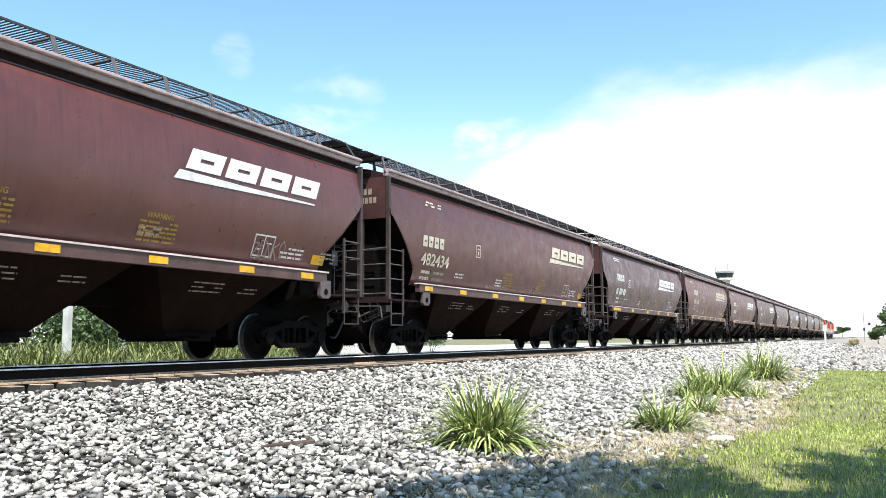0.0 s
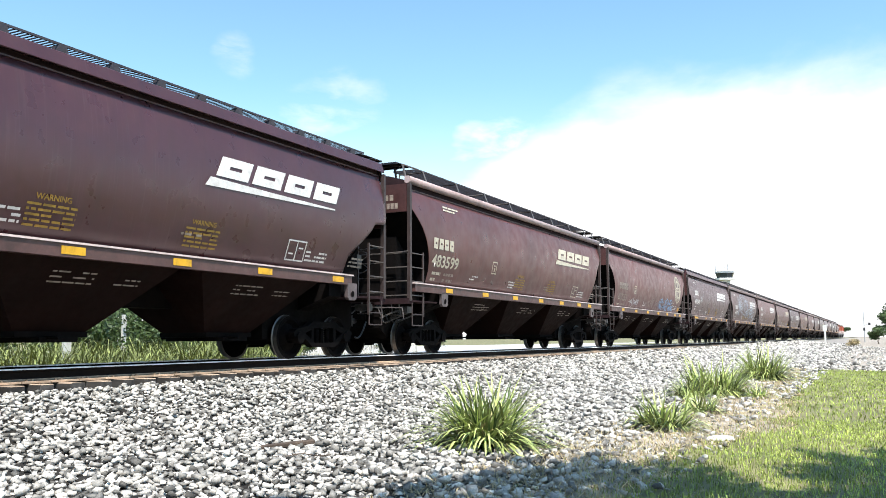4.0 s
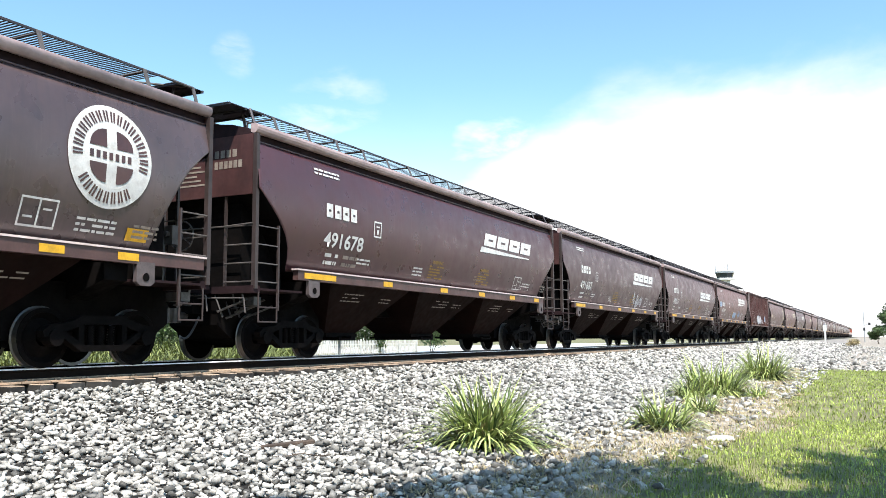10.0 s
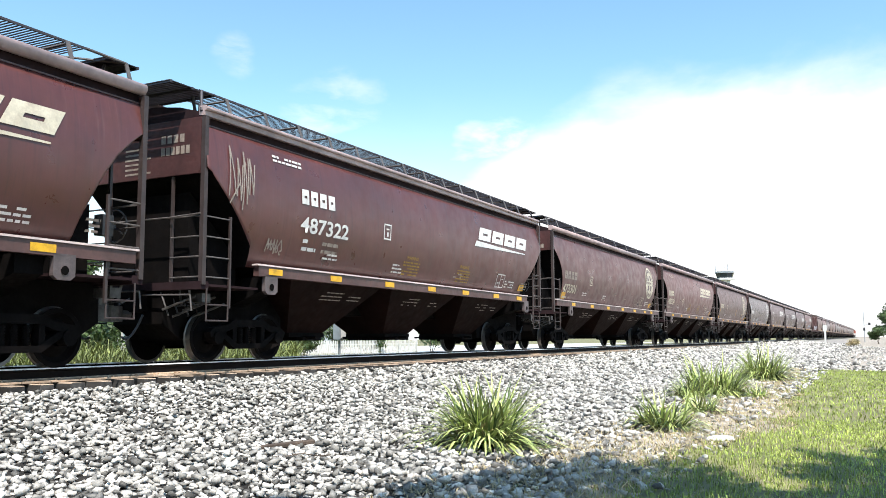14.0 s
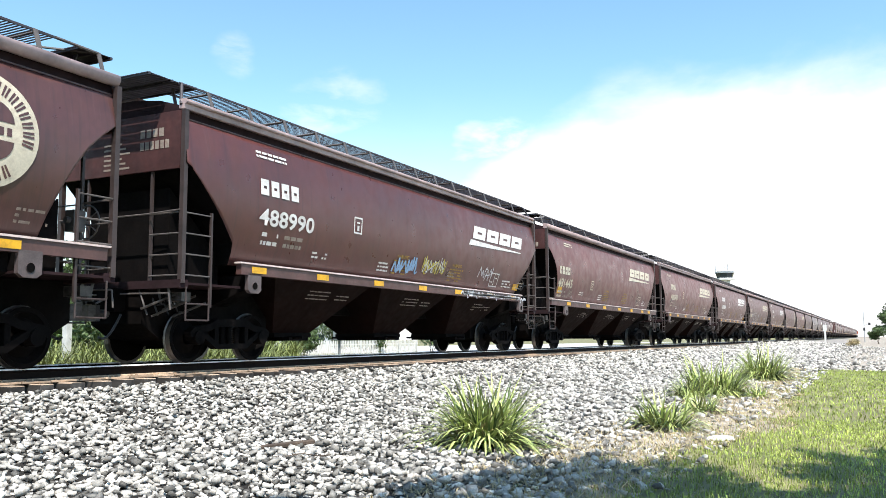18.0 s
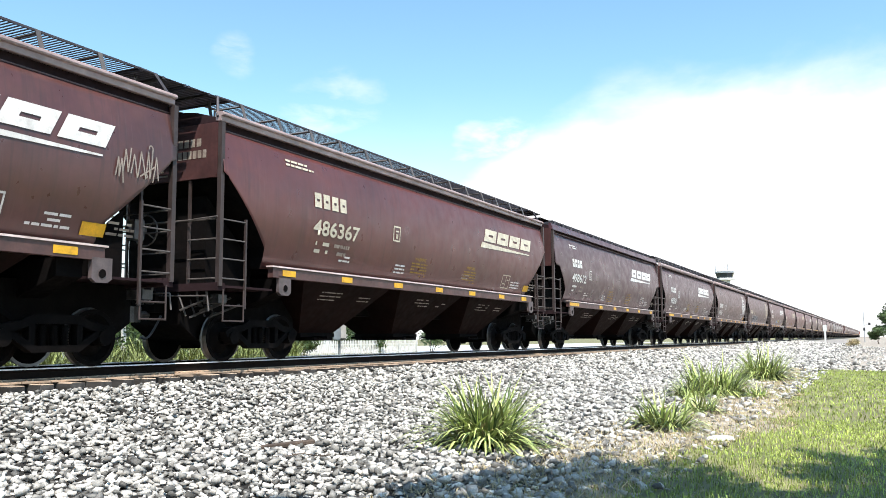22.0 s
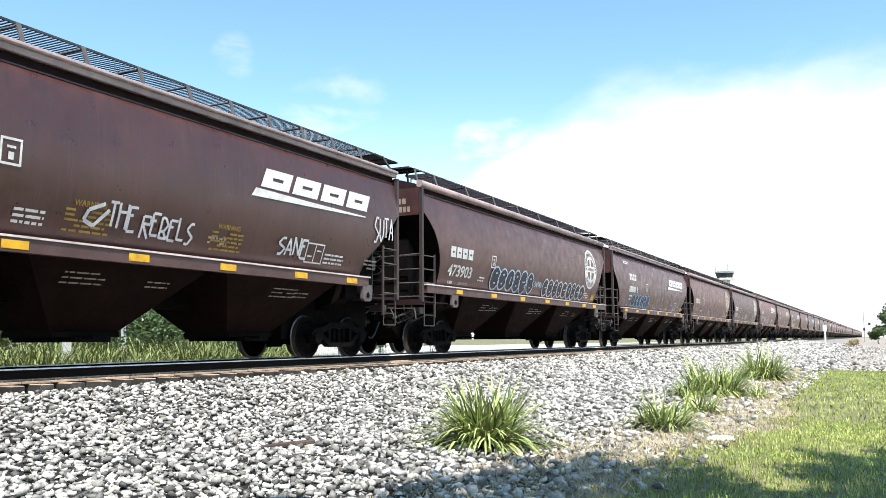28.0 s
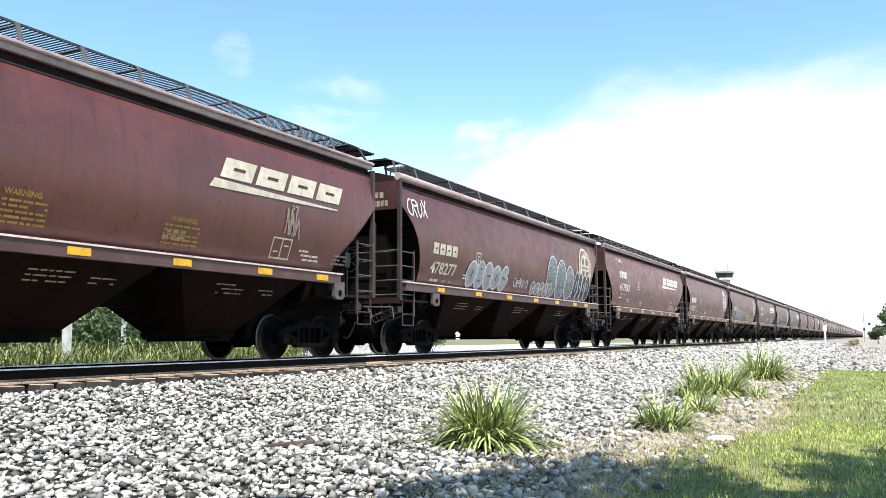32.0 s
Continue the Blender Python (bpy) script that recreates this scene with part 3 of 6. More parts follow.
def add_truck(car, y):
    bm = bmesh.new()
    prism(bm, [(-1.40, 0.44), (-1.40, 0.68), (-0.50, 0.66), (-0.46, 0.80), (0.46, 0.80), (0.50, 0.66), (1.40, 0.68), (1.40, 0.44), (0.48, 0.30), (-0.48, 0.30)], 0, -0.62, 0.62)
    truck = part("truck", bm, UNDER, car, "grimy two-axle freight truck, near black to stand for shade", at=(0, y, 0))
    for turn in (Matrix.Identity(4), FLIP):
        part("side_frame", FRAME_MESH, None, truck, at=turn)
        part("spring_nest", SPRING_MESH, None, truck, at=turn)
    for a in AXLES:
        part("wheelset", WHEEL_MESH, None, truck, "dark wheels with bright worn rims", at=(0, a, 0.457))


RUNGS = (1.52, 1.88, 2.24, 2.60)


def rung_mesh(length, axis):
    bm = bmesh.new()
    q = (length, 0, 0) if axis == 0 else (0, length, 0)
    rod(bm, (0, 0, 0), q, 0.0145, 6)
    return mesh_of(bm, "rung", LADDER)


RUNG_END, RUNG_SIDE = rung_mesh(-0.72, 0), rung_mesh(0.68, 1)


def corner_mesh():
    bm = bmesh.new()
    box(bm, 1.47, -0.045, 1.38, 1.56, 0.045, 4.40)
    return mesh_of(bm, "corner_post", POST)


CORNER = corner_mesh()


def add_end(car, turn, tall=True):
    """End platform, posts, ladders, steps, coupler, brake rigging of one end; local y runs inwards from the end."""
    def put(name, bm, mat, label="", parent=None, shift=(0, 0, 0)):
        at = turn @ Matrix.Translation((0, -LEN / 2, 0)) @ Matrix.Translation(shift) if parent is None else Matrix.Translation(shift)
        return part(name, bm, mat, parent or car, label, at=at)

    lead = turn != Matrix.Identity(4)
    bm = bmesh.new()
    prism(bm, [(-0.06, 1.30), (0.14, 1.30), (0.16, 1.355), (1.5, 1.355), (1.5, 1.395), (0.16, 1.395), (0.14, 1.44), (-0.06, 1.44)], 0, -1.53, 1.53)
    put("end_sill", bm, ENDPAINT, "grimy end sill and crossover platform")
    bm = bmesh.new()
    prism(bm, [(-1.45, 1.62), (-1.45, 1.35), (-0.4, 0.98), (0.4, 0.98), (1.45, 1.35), (1.45, 1.62)], 1, 1.72, 2.18)
    put("body_bolster", bm, UNDER)
    # Added block: hides daylight between the wheels, stands for black shade there.
    bm = bmesh.new()
    prism(bm, [(0.0, 0.70), (0.45, 0.42), (3.4, 0.42), (3.4, 1.34), (0.0, 1.34)], 0, -0.62, 0.62)
    put("draft_box", bm, UNDER)
    # Added fill behind the ladders, near black in place of shaded open space.
    bm = bmesh.new()
    web = [(0.22, 1.402), (1.5, 1.402), (1.5, 1.95), (1.0, 2.42), (0.22, 3.10)]
    if lead:
        for x in (-1.3, 1.3):
            prism(bm, [(0.85, 1.402), (1.5, 1.402), (1.5, 1.95), (1.05, 2.34), (0.85, 2.50)], 0, x - 0.02, x + 0.02)
        box(bm, -1.3, 1.44, 1.402, 1.3, 1.50, 1.95)
    else:
        prism(bm, web, 0, -0.98, 0.98)
    put("slope_support" if tall else "end_web", bm, UNDER)
    bm = bmesh.new()
    box(bm, -0.22, -0.25, 0.92, 0.22, 3.0, 1.32)
    put("centre_sill", bm, UNDER)
    bm = bmesh.new()
    rod(bm, (0, -0.56, 0.88), (0, -0.2, 0.88), 0.07, 8)
    prism(bm, [(-0.12, -0.66), (0.06, -0.66), (0.13, -0.56), (0.10, -0.44), (-0.10, -0.44), (-0.14, -0.54)], 2, 0.74, 1.02)
    put("coupler", bm, CAST, "worn steel knuckle coupler")
    bm = bmesh.new()
    prev = None
    for k in range(8):
        a = k / 7
        p = (0.36 - 0.1 * a, -0.22 - 0.38 * a, 0.86 - 0.42 * math.sin(a * math.pi * 0.62))
        if prev:
            rod(bm, prev, p, 0.022, 6)
        prev = p
    put("air_hose", bm, BLACK)
    for s in (-1, 1):
        if s == 1:
            put("corner_post", CORNER, None)
        else:
            put("corner_post", CORNER, None, shift=(-3.03, 0, 0))
        bm = bmesh.new()
        box(bm, s * 0.79 - 0.022, -0.03, 1.42, s * 0.79 + 0.022, 0.02, 3.36)
        put("inner_post", bm, POST)
        # ladder on the end, between inner and corner post, and on the side, between corner post and stile
        bm = bmesh.new()
        x = s * 1.535
        box(bm, x - 0.022, 0.665, 0.98, x + 0.022, 0.708, 2.66)
        near = (s == 1) == (turn == Matrix.Identity(4))
        if not near:
            for z in RUNGS:
                rod(bm, (x, 0.0, z), (x, 0.68, z), 0.0145, 6)
                rod(bm, (s * 0.79, -0.03, z), (s * 1.51, -0.03, z), 0.0145, 6)
        lad = put("ladder", bm, POST, "steel side ladder with grab rungs")
        if not near:
            tagged(lad, kind="stuff")
        for z in RUNGS if near else ():
            part("rung", RUNG_SIDE, None, lad, at=(x, 0.0, z))
            part("rung", RUNG_END, None, lad, at=(1.51 if s == 1 else -0.79, -0.03, z))
        bm = bmesh.new()
        for q in (0.10, 0.66):
            rod(bm, (x, q, 0.74), (x, q, 1.32), 0.016, 6)
        for z in (0.75, 1.03):
            rod(bm, (x, 0.10, z), (x, 0.66, z), 0.016, 6)
        put("stirrup_step", bm, POST)
    # grab rail across the end, lever to part the couplers
    bm = bmesh.new()
    for p, q in zip(((-1.5, -0.05, 2.64), (-0.8, -0.10, 2.60), (0.8, -0.10, 2.60)), ((-0.8, -0.10, 2.60), (0.8, -0.10, 2.60), (1.5, -0.05, 2.64))):
        rod(bm, p, q, 0.015, 6)
    put("grab_rail", bm, LADDER)
    bm = bmesh.new()
    lever = ((-1.42, -0.14, 0.92), (-1.38, -0.14, 1.20), (-0.5, -0.12, 1.22), (0.5, -0.12, 1.22), (1.38, -0.14, 1.20), (1.42, -0.14, 0.92))
    for p, q in zip(lever, lever[1:]):
        rod(bm, p, q, 0.015, 6)
    rod(bm, (0.05, -0.12, 1.22), (0.05, -0.5, 1.04), 0.018, 6)
    put("uncoupling_lever", bm, LADDER)
    # brake gear on the platform
    bm = bmesh.new()
    rod(bm, (-0.9, 0.75, 1.62), (0.1, 0.75, 1.62), 0.16, 14)
    rod(bm, (0.1, 0.75, 1.62), (0.5, 0.75, 1.62), 0.035, 8)
    box(bm, -0.8, 0.64, 1.38, -0.66, 0.86, 1.50)
    box(bm, -0.14, 0.64, 1.38, 0.0, 0.86, 1.50)
    put("brake_cylinder", bm, CAST)
    if lead and tall:
        bm = bmesh.new()
        ring = [(-0.8 + 0.27 * math.cos(a), -0.12, 2.30 + 0.27 * math.sin(a)) for a in [2 * math.pi * k / 20 for k in range(20)]]
        for p, q in zip(ring, ring[1:] + ring[:1]):
            rod(bm, p, q, 0.016, 5)
        for k in range(0, 20, 4):
            rod(bm, ring[k], (-0.8, -0.08, 2.30), 0.012, 5)
        rod(bm, (-0.8, -0.1, 2.30), (-0.8, 0.3, 2.30), 0.05, 8)
        box(bm, -0.9, 0.0, 2.12, -0.7, 0.22, 2.46)
        put("brake_wheel", bm, LADDER, "dark spoked hand brake wheel")
    bm = bmesh.new()
    for k in range(4):
        y0, z0 = -0.1 + 0.25 * k, 0.95 - 0.12 * (k % 2)
        rod(bm, (0.7, y0, z0), (1.2, y0 + 0.3, z0 + 0.25), 0.022, 6)
        rod(bm, (0.55, y0 + 0.1, 1.28), (0.75, y0 + 0.1, 0.85), 0.018, 6)
    for x in (-1.18, -0.95, 0.95, 1.18):
        flat_bar(bm, (x, 0.05, 1.30), (x, 0.12, 1.02), 0.05, 0.015)
        rod(bm, (x - 0.1, 0.12, 1.02), (x + 0.1, 0.10, 1.03), 0.014, 5)
    box(bm, 0.98, 0.20, 1.08, 1.34, 0.42, 1.24)
    box(bm, -1.34, 0.20, 1.08, -0.98, 0.42, 1.24)
    tagged(put("brake_rigging", bm, CAST), kind="stuff")
    for s in (-1, 1):
        bm = bmesh.new()
        q = 1.48 if lead else 1.83
        prism(bm, [(q - 0.19, 1.66), (q - 0.19, 1.34), (q - 0.11, 1.28), (q + 0.11, 1.28), (q + 0.19, 1.34), (q + 0.19, 1.66)], 0, min(s * 1.52, s * 1.60), max(s * 1.52, s * 1.60))
        rod(bm, (s * 1.595, q, 1.42), (s * 1.612, q, 1.42), 0.07, 10)
        me = mesh_of(bm, "jacking_pad", [PAD, UNDER])
        for p in me.polygons:
            p.material_index = 1 if abs(p.center.x) > 1.606 else 0
        put("jacking_pad", me, None, "pale plate with a dark round hole under the sill")


def add_bays(car, tops, low=0.555):
    for a, b in tops:
        mid, w = (a + b) / 2, 0.66
        bm = bmesh.new()
        top = [(-1.50, a), (1.50, a), (1.50, b), (-1.50, b)]
        bot = [(-0.55, mid - w), (0.55, mid - w), (0.55, mid + w), (-0.55, mid + w)]
        T = [bm.verts.new((x, y, 1.78)) for x, y in top]
        M = [bm.verts.new((x * 0.985, y + (0.06 if y < mid else -0.06), 1.62)) for x, y in top]
        B = [bm.verts.new((x, y, low)) for x, y in bot]
        for P, Q in ((T, M), (M, B)):
            for i in range(4):
                bm.faces.new((P[i], P[(i + 1) % 4], Q[(i + 1) % 4], Q[i]))
        bm.faces.new(B)
        bm.faces.new(T[::-1])
        bay = part("hopper_bay", bm, BAY, car, "grimy sloping hopper bay with shade put into its dark colour")
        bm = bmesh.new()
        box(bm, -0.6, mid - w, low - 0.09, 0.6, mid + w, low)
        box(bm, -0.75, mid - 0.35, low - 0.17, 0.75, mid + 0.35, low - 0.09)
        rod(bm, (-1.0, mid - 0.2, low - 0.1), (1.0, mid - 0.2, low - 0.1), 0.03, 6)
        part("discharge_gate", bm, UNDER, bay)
    bm = bmesh.new()
    box(bm, -0.2, -LEN / 2 + 2.0, 1.0, 0.2, LEN / 2 - 2.0, 1.4)
    part("centre_sill", bm, UNDER, car)


def flat_bar(bm, p, q, w, t):
    """A flat strip from p to q, w wide along the car, t thick across it."""
    ends = []
    for c in (Vector(p), Vector(q)):
        ends.append([bm.verts.new(c + Vector((dx, dy, 0))) for dx, dy in ((-t / 2, -w / 2), (t / 2, -w / 2), (t / 2, w / 2), (-t / 2, w / 2))])
    A, B = ends
    for i in range(4):
        bm.faces.new((A[i], A[(i + 1) % 4], B[(i + 1) % 4], B[i]))
    bm.faces.new(A[::-1])
    bm.faces.new(B)


EAVES = {"mesh": [(1.38, 4.435), (1.485, 4.42), (1.50, 4.43), (1.505, 4.51), (1.55, 4.522), (1.56, 4.545), (1.555, 4.58), (1.52, 4.60), (1.38, 4.60)],
         "long": [(1.38, 4.435), (1.46, 4.41), (1.515, 4.43), (1.55, 4.475), (1.56, 4.53), (1.54, 4.58), (1.49, 4.605), (1.38, 4.605)],
         "low": [(1.37, 4.48), (1.52, 4.44), (1.535, 4.45), (1.46, 4.665), (1.42, 4.69), (1.36, 4.69)]}
EAVES["open"] = EAVES["long"]


def add_roof(car, style, up=0.0):
    bm = bmesh.new()
    pts = [(-1.385, 4.25), (-1.385, 4.50), (-0.9, 4.64), (-0.3, 4.72), (0.3, 4.72), (0.9, 4.64), (1.385, 4.50), (1.385, 4.25)]
    prism(bm, [(x, z + up) for x, z in pts], 1, -LEN / 2, LEN / 2)
    part("roof", bm, ENDPAINT, car, "roof sheet painted dark to stand for shade under the eave")
    for s in (-1, 1):
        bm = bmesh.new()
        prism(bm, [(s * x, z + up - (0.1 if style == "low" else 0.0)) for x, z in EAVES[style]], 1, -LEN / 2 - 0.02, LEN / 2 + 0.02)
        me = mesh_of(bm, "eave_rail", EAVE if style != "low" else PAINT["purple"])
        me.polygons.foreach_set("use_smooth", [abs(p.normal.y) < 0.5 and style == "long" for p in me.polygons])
        part("eave_rail", me, None, car, "eave rail painted pale to look sunlit")
        # turned-up edge of the side sheet
        bm = bmesh.new()
        x0, x1 = sorted((s * (side_x(4.27 + up) - 0.03), s * (side_x(4.27 + up) + 0.012)))
        box(bm, x0, -LEN / 2 + 0.02, 4.262 + up, x1, LEN / 2 - 0.02, 4.285 + up)
        part("sheet_edge", bm, SILL, car)
    # hatch cover along the middle
    bm = bmesh.new()
    for k in range(6):
        y = -7.0 + k * 2.8
        prism(bm, [(-0.30, 4.70 + up), (-0.26, 4.80 + up), (0.26, 4.80 + up), (0.30, 4.70 + up)], 1, y - 1.36, y + 1.36)
    part("hatch_cover", bm, ROOF, car)
    # running boards
    z, x0, x1 = {"mesh": (4.97, 0.55, 1.22), "open": (4.95, 0.55, 1.22), "long": (4.97, 0.50, 1.22), "low": (4.76, 0.75, 1.30)}[style]
    z += up
    pitch = {"mesh": 1.13, "open": 1.13, "long": 2.05, "low": 1.0}[style]
    gap = {"mesh": 0.075, "open": 0.14, "long": 0.07, "low": 0.075}[style]
    back = 0.95 if style == "long" else 0.55
    a, b = -LEN / 2 + back, LEN / 2 - back
    for s in (-1, 1):
        bm = bmesh.new()
        n = int((b - a) / gap)
        for k in range(n + 1):
            y = a + (b - a) * k / n
            box(bm, min(s * x0, s * x1), y - 0.013, z - 0.010, max(s * x0, s * x1), y + 0.013, z)
        for x in (x0, x1):
            box(bm, s * x - 0.012, a, z - 0.03, s * x + 0.012, b, z + 0.005)
        board = part("running_board", bm, GRATE, car, "dark steel grating walkway on the roof")
        def bracket(bm, y):
            if style == "low":
                prism(bm, [(y - 0.13, z - 0.24), (y + 0.13, z - 0.24), (y + 0.07, z - 0.02), (y - 0.07, z - 0.02)], 0, min(s * 1.18, s * 1.32), max(s * 1.18, s * 1.32))
            else:
                flat_bar(bm, (s * (x1 + 0.01), y, z + 0.005), (s * (x1 + 0.17), y, 4.55), 0.085, 0.012)
                flat_bar(bm, (s * x0, y, 4.62), (s * (x0 + 0.01), y, z - 0.04), 0.05, 0.012)
                rod(bm, (s * x0, y, z - 0.045), (s * (x1 + 0.01), y, z - 0.045), 0.024, 5)

        spots = [a + 0.3 + pitch * k for k in range(int((b - a - 0.3) / pitch) + 1)]
        bm = bmesh.new()
        if s == 1:
            bracket(bm, 0.0)
            one = mesh_of(bm, "bracket", LADDER if style != "low" else GRATE)
            for y in spots:
                part("bracket", one, None, board, at=(0, y, 0))
        else:
            for y in spots:
                bracket(bm, y)
            tagged(part("bracket_row", bm, GRATE, board), kind="stuff")
        for e in (-1, 1):
            if style == "low":
                continue
            bm = bmesh.new()
            yy = e * (LEN / 2 - back)
            if style == "long":
                rod(bm, (s * x1, yy, z - 0.01), (s * x1, yy + e * 0.80, z - 0.02), 0.025, 6)
                rod(bm, (s * x0, yy, z - 0.01), (s * x1, yy + e * 0.80, z - 0.02), 0.02, 6)
                flat_bar(bm, (s * x1, yy + e * 0.80, z), (s * (x1 + 0.14), yy + e * 0.82, 4.52), 0.075, 0.02)
                part("end_handrail", bm, LADDER, board)
                continue
            rod(bm, (s * x1, yy, z - 0.01), (s * x1, yy + e * 0.42, z - 0.02), 0.025, 6)
            if style == "open":
                rod(bm, (s * x1, yy + e * 0.42, z), (s * (x1 + 0.2), yy + e * 0.45, 4.5), 0.03, 6)
                rod(bm, (s * x0, yy + e * 0.42, z - 0.02), (s * x1, yy + e * 0.42, z - 0.02), 0.025, 6)
            else:
                rod(bm, (s * x1, yy + e * 0.36, z - 0.01), (s * (x1 + 0.22), yy + e * 0.58, 4.5), 0.03, 6)
            part("end_handrail", bm, GRATE, board)
    for e in (-1, 1):
        bm = bmesh.new()
        reach = {"long": 0.12, "mesh": 0.55, "low": 0.42, "open": 0.45}[style]
        ya, yb = sorted((e * (LEN / 2 - 0.5), e * (LEN / 2 + reach)))
        for k in range(14):
            q = ya + (yb - ya) * k / 13
            box(bm, -1.2, q - 0.034, z - 0.012, 1.2, q + 0.034, z)
        for q in (ya, (ya + yb) / 2, yb):
            box(bm, -1.22, q - 0.018, z - 0.045, 1.22, q + 0.018, z)
        for x in (-0.9, 0.9):
            rod(bm, (x, e * (LEN / 2 - 0.3), z - 0.03), (x, e * (LEN / 2 - 0.4), 4.6), 0.03, 6)
        tagged(part("end_walkway", bm, GRATE, car), kind="stuff")
    # end sheets, standing out as flat panels with a flange
    for turn in (Matrix.Identity(4), FLIP):
        bm = bmesh.new()
        low = {"long": 3.72, "mesh": 3.42, "low": 3.14, "open": 3.26}[style]
        prism(bm, [(-LEN / 2 - 0.06, low - 0.05), (-LEN / 2 - 0.004, low - 0.05), (-LEN / 2 - 0.004, 4.40 + up), (-LEN / 2 - 0.035, 4.40 + up), (-LEN / 2 - 0.035, low), (-LEN / 2 - 0.06, low)], 0, -1.45, 1.45)
        part("end_sheet", bm, ENDSHEET, car, at=turn)


def add_sills(car, ya=1.44):
    for s in (-1, 1):
        bm = bmesh.new()
        x0, x1 = sorted((s * 1.47, s * 1.60))
        box(bm, x0, -LEN / 2 + ya, 1.62, x1, LEN / 2 - ya, 1.815)
        part("side_sill", bm, SILL, car)
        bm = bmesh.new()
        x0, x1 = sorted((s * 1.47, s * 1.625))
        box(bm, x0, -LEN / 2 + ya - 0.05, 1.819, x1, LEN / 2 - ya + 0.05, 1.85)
        part("sill_flange", bm, LEDGE, car, "side sill flange painted pale to look sunlit")


def add_reflectors(car, spots, z=1.72, x=1.603, h=0.06):
    for y, w in spots:
        bm = bmesh.new()
        box(bm, x, y - w / 2, z - h, x + 0.006, y + w / 2, z + h)
        part("reflector", bm, YELLOW, car, "yellow reflective strip")


def plain_car(kind, style):
    car = thing("hopper_car", "x", "hopper car")
    up = 0.10 if style == "low" else 0.0
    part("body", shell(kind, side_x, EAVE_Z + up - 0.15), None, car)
    add_roof(car, style, up)
    add_sills(car, 0.16 if kind == "A" else CUTS[kind][0][-1] + 0.02)
    add_bays(car, ((-5.9, -2.25), (-1.85, 1.85), (2.25, 5.9)))
    for y in (-LEN / 2 + 1.82, LEN / 2 - 1.82):
        add_truck(car, y)
    for turn in (Matrix.Identity(4), FLIP):
        add_end(car, turn)
    return car


def ribbed_car():
    car = thing("hopper_car", "x", "hopper car")
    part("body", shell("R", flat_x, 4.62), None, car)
    for s in (-1, 1):
        bm = bmesh.new()
        x0, x1 = sorted((s * 1.5, s * 1.67))
        box(bm, x0, -LEN / 2 - 0.03, 4.56, x1, LEN / 2 + 0.03, 4.64)
        part("eave_plate", bm, ROOF, car)
        bm = bmesh.new()
        x0, x1 = sorted((s * 1.50, s * 1.62))
        box(bm, x0, -LEN / 2 + 1.3, 1.52, x1, LEN / 2 - 1.3, 1.62)
        part("side_sill", bm, SILL, car)
        bm = bmesh.new()
        x0, x1 = sorted((s * 1.555, s * 1.572))
        box(bm, x0, -LEN / 2 + 0.9, 2.72, x1, LEN / 2 - 0.9, 2.74)
        part("seam", bm, PAINT["brown"], car)
    bm = bmesh.new()
    box(bm, -0.042, -0.04, 1.60, 0.042, 0.04, 4.60)
    rib = mesh_of(bm, "rib", PAINT["brown"])
    for s in (-1, 1):
        for k in range(17):
            y = -LEN / 2 + 1.36 + k * (LEN - 2.72) / 16
            part("rib", rib, None, car, at=(s * 1.60, y, 0))
    bm = bmesh.new()
    prism(bm, [(-1.6, 4.66), (-0.8, 4.80), (0, 4.85), (0.8, 4.80), (1.6, 4.66)], 1, -LEN / 2, LEN / 2)
    part("roof", bm, ROOF, car)
    for turn in (Matrix.Identity(4), FLIP):
        bm = bmesh.new()
        box(bm, -1.5, -LEN / 2 - 0.035, 3.36, 1.5, -LEN / 2 - 0.004, 4.62)
        part("end_sheet", bm, ENDSHEET, car, at=turn)
        add_end(car, turn, False)
    add_bays(car, ((-5.6, -1.95), (-1.85, 1.85), (1.95, 5.6)), 0.62)
    for y in (-LEN / 2 + 1.82, LEN / 2 - 1.82):
        add_truck(car, y)
    return car


# ---- train: lettering and spray paint ----
def conform(me, profile, lift=0.014):
    for v in me.vertices:
        v.co.x = profile(v.co.z) + lift


TEXTS = {}


def text_mesh(s, size, shear=0.0):
    """Flat letters from Blender's own font, standing on z = 0 and running along y."""
    key = (s, size, shear)
    if key not in TEXTS:
        cu = bpy.data.curves.new("text", "FONT")
        cu.body, cu.size, cu.shear, cu.resolution_u = s, size, shear, 3
        cu.offset = 0.022 * size
        ob = new("text", cu)
        me = bpy.data.meshes.new_from_object(ob.evaluated_get(bpy.context.evaluated_depsgraph_get()))
        bpy.data.objects.remove(ob)
        for v in me.vertices:
            v.co = (0.0, v.co.x, v.co.y)
        TEXTS[key] = me
    return TEXTS[key]


def letters(car, s, y, z, size, mat, profile=side_x, width=None, name="lettering", label="", shear=0.0):
    me = text_mesh(s, size, shear).copy()
    ext = max(v.co.y for v in me.vertices)
    k = width / ext if width else 1.0
    for v in me.vertices:
        v.co.y = v.co.y * k + y
        v.co.z += z
    conform(me, profile)
    me.materials.clear()
    me.materials.append(mat)
    part(name, me, None, car, label)


def poly_part(car, polys, mat, name, label="", profile=side_x, lift=0.014):
    """Flat painted shapes, each a list of (y, z), laid on the side sheet."""
    bm = bmesh.new()
    for p in polys:
        bm.faces.new([bm.verts.new((0, y, z)) for y, z in p])
    bmesh.ops.remove_doubles(bm, verts=bm.verts, dist=0.0004)
    me = mesh_of(bm, name, mat)
    conform(me, profile, lift)
    ob = part(name, me, None, car, label)
    if name == "spray_paint":
        tagged(ob, kind="stuff")


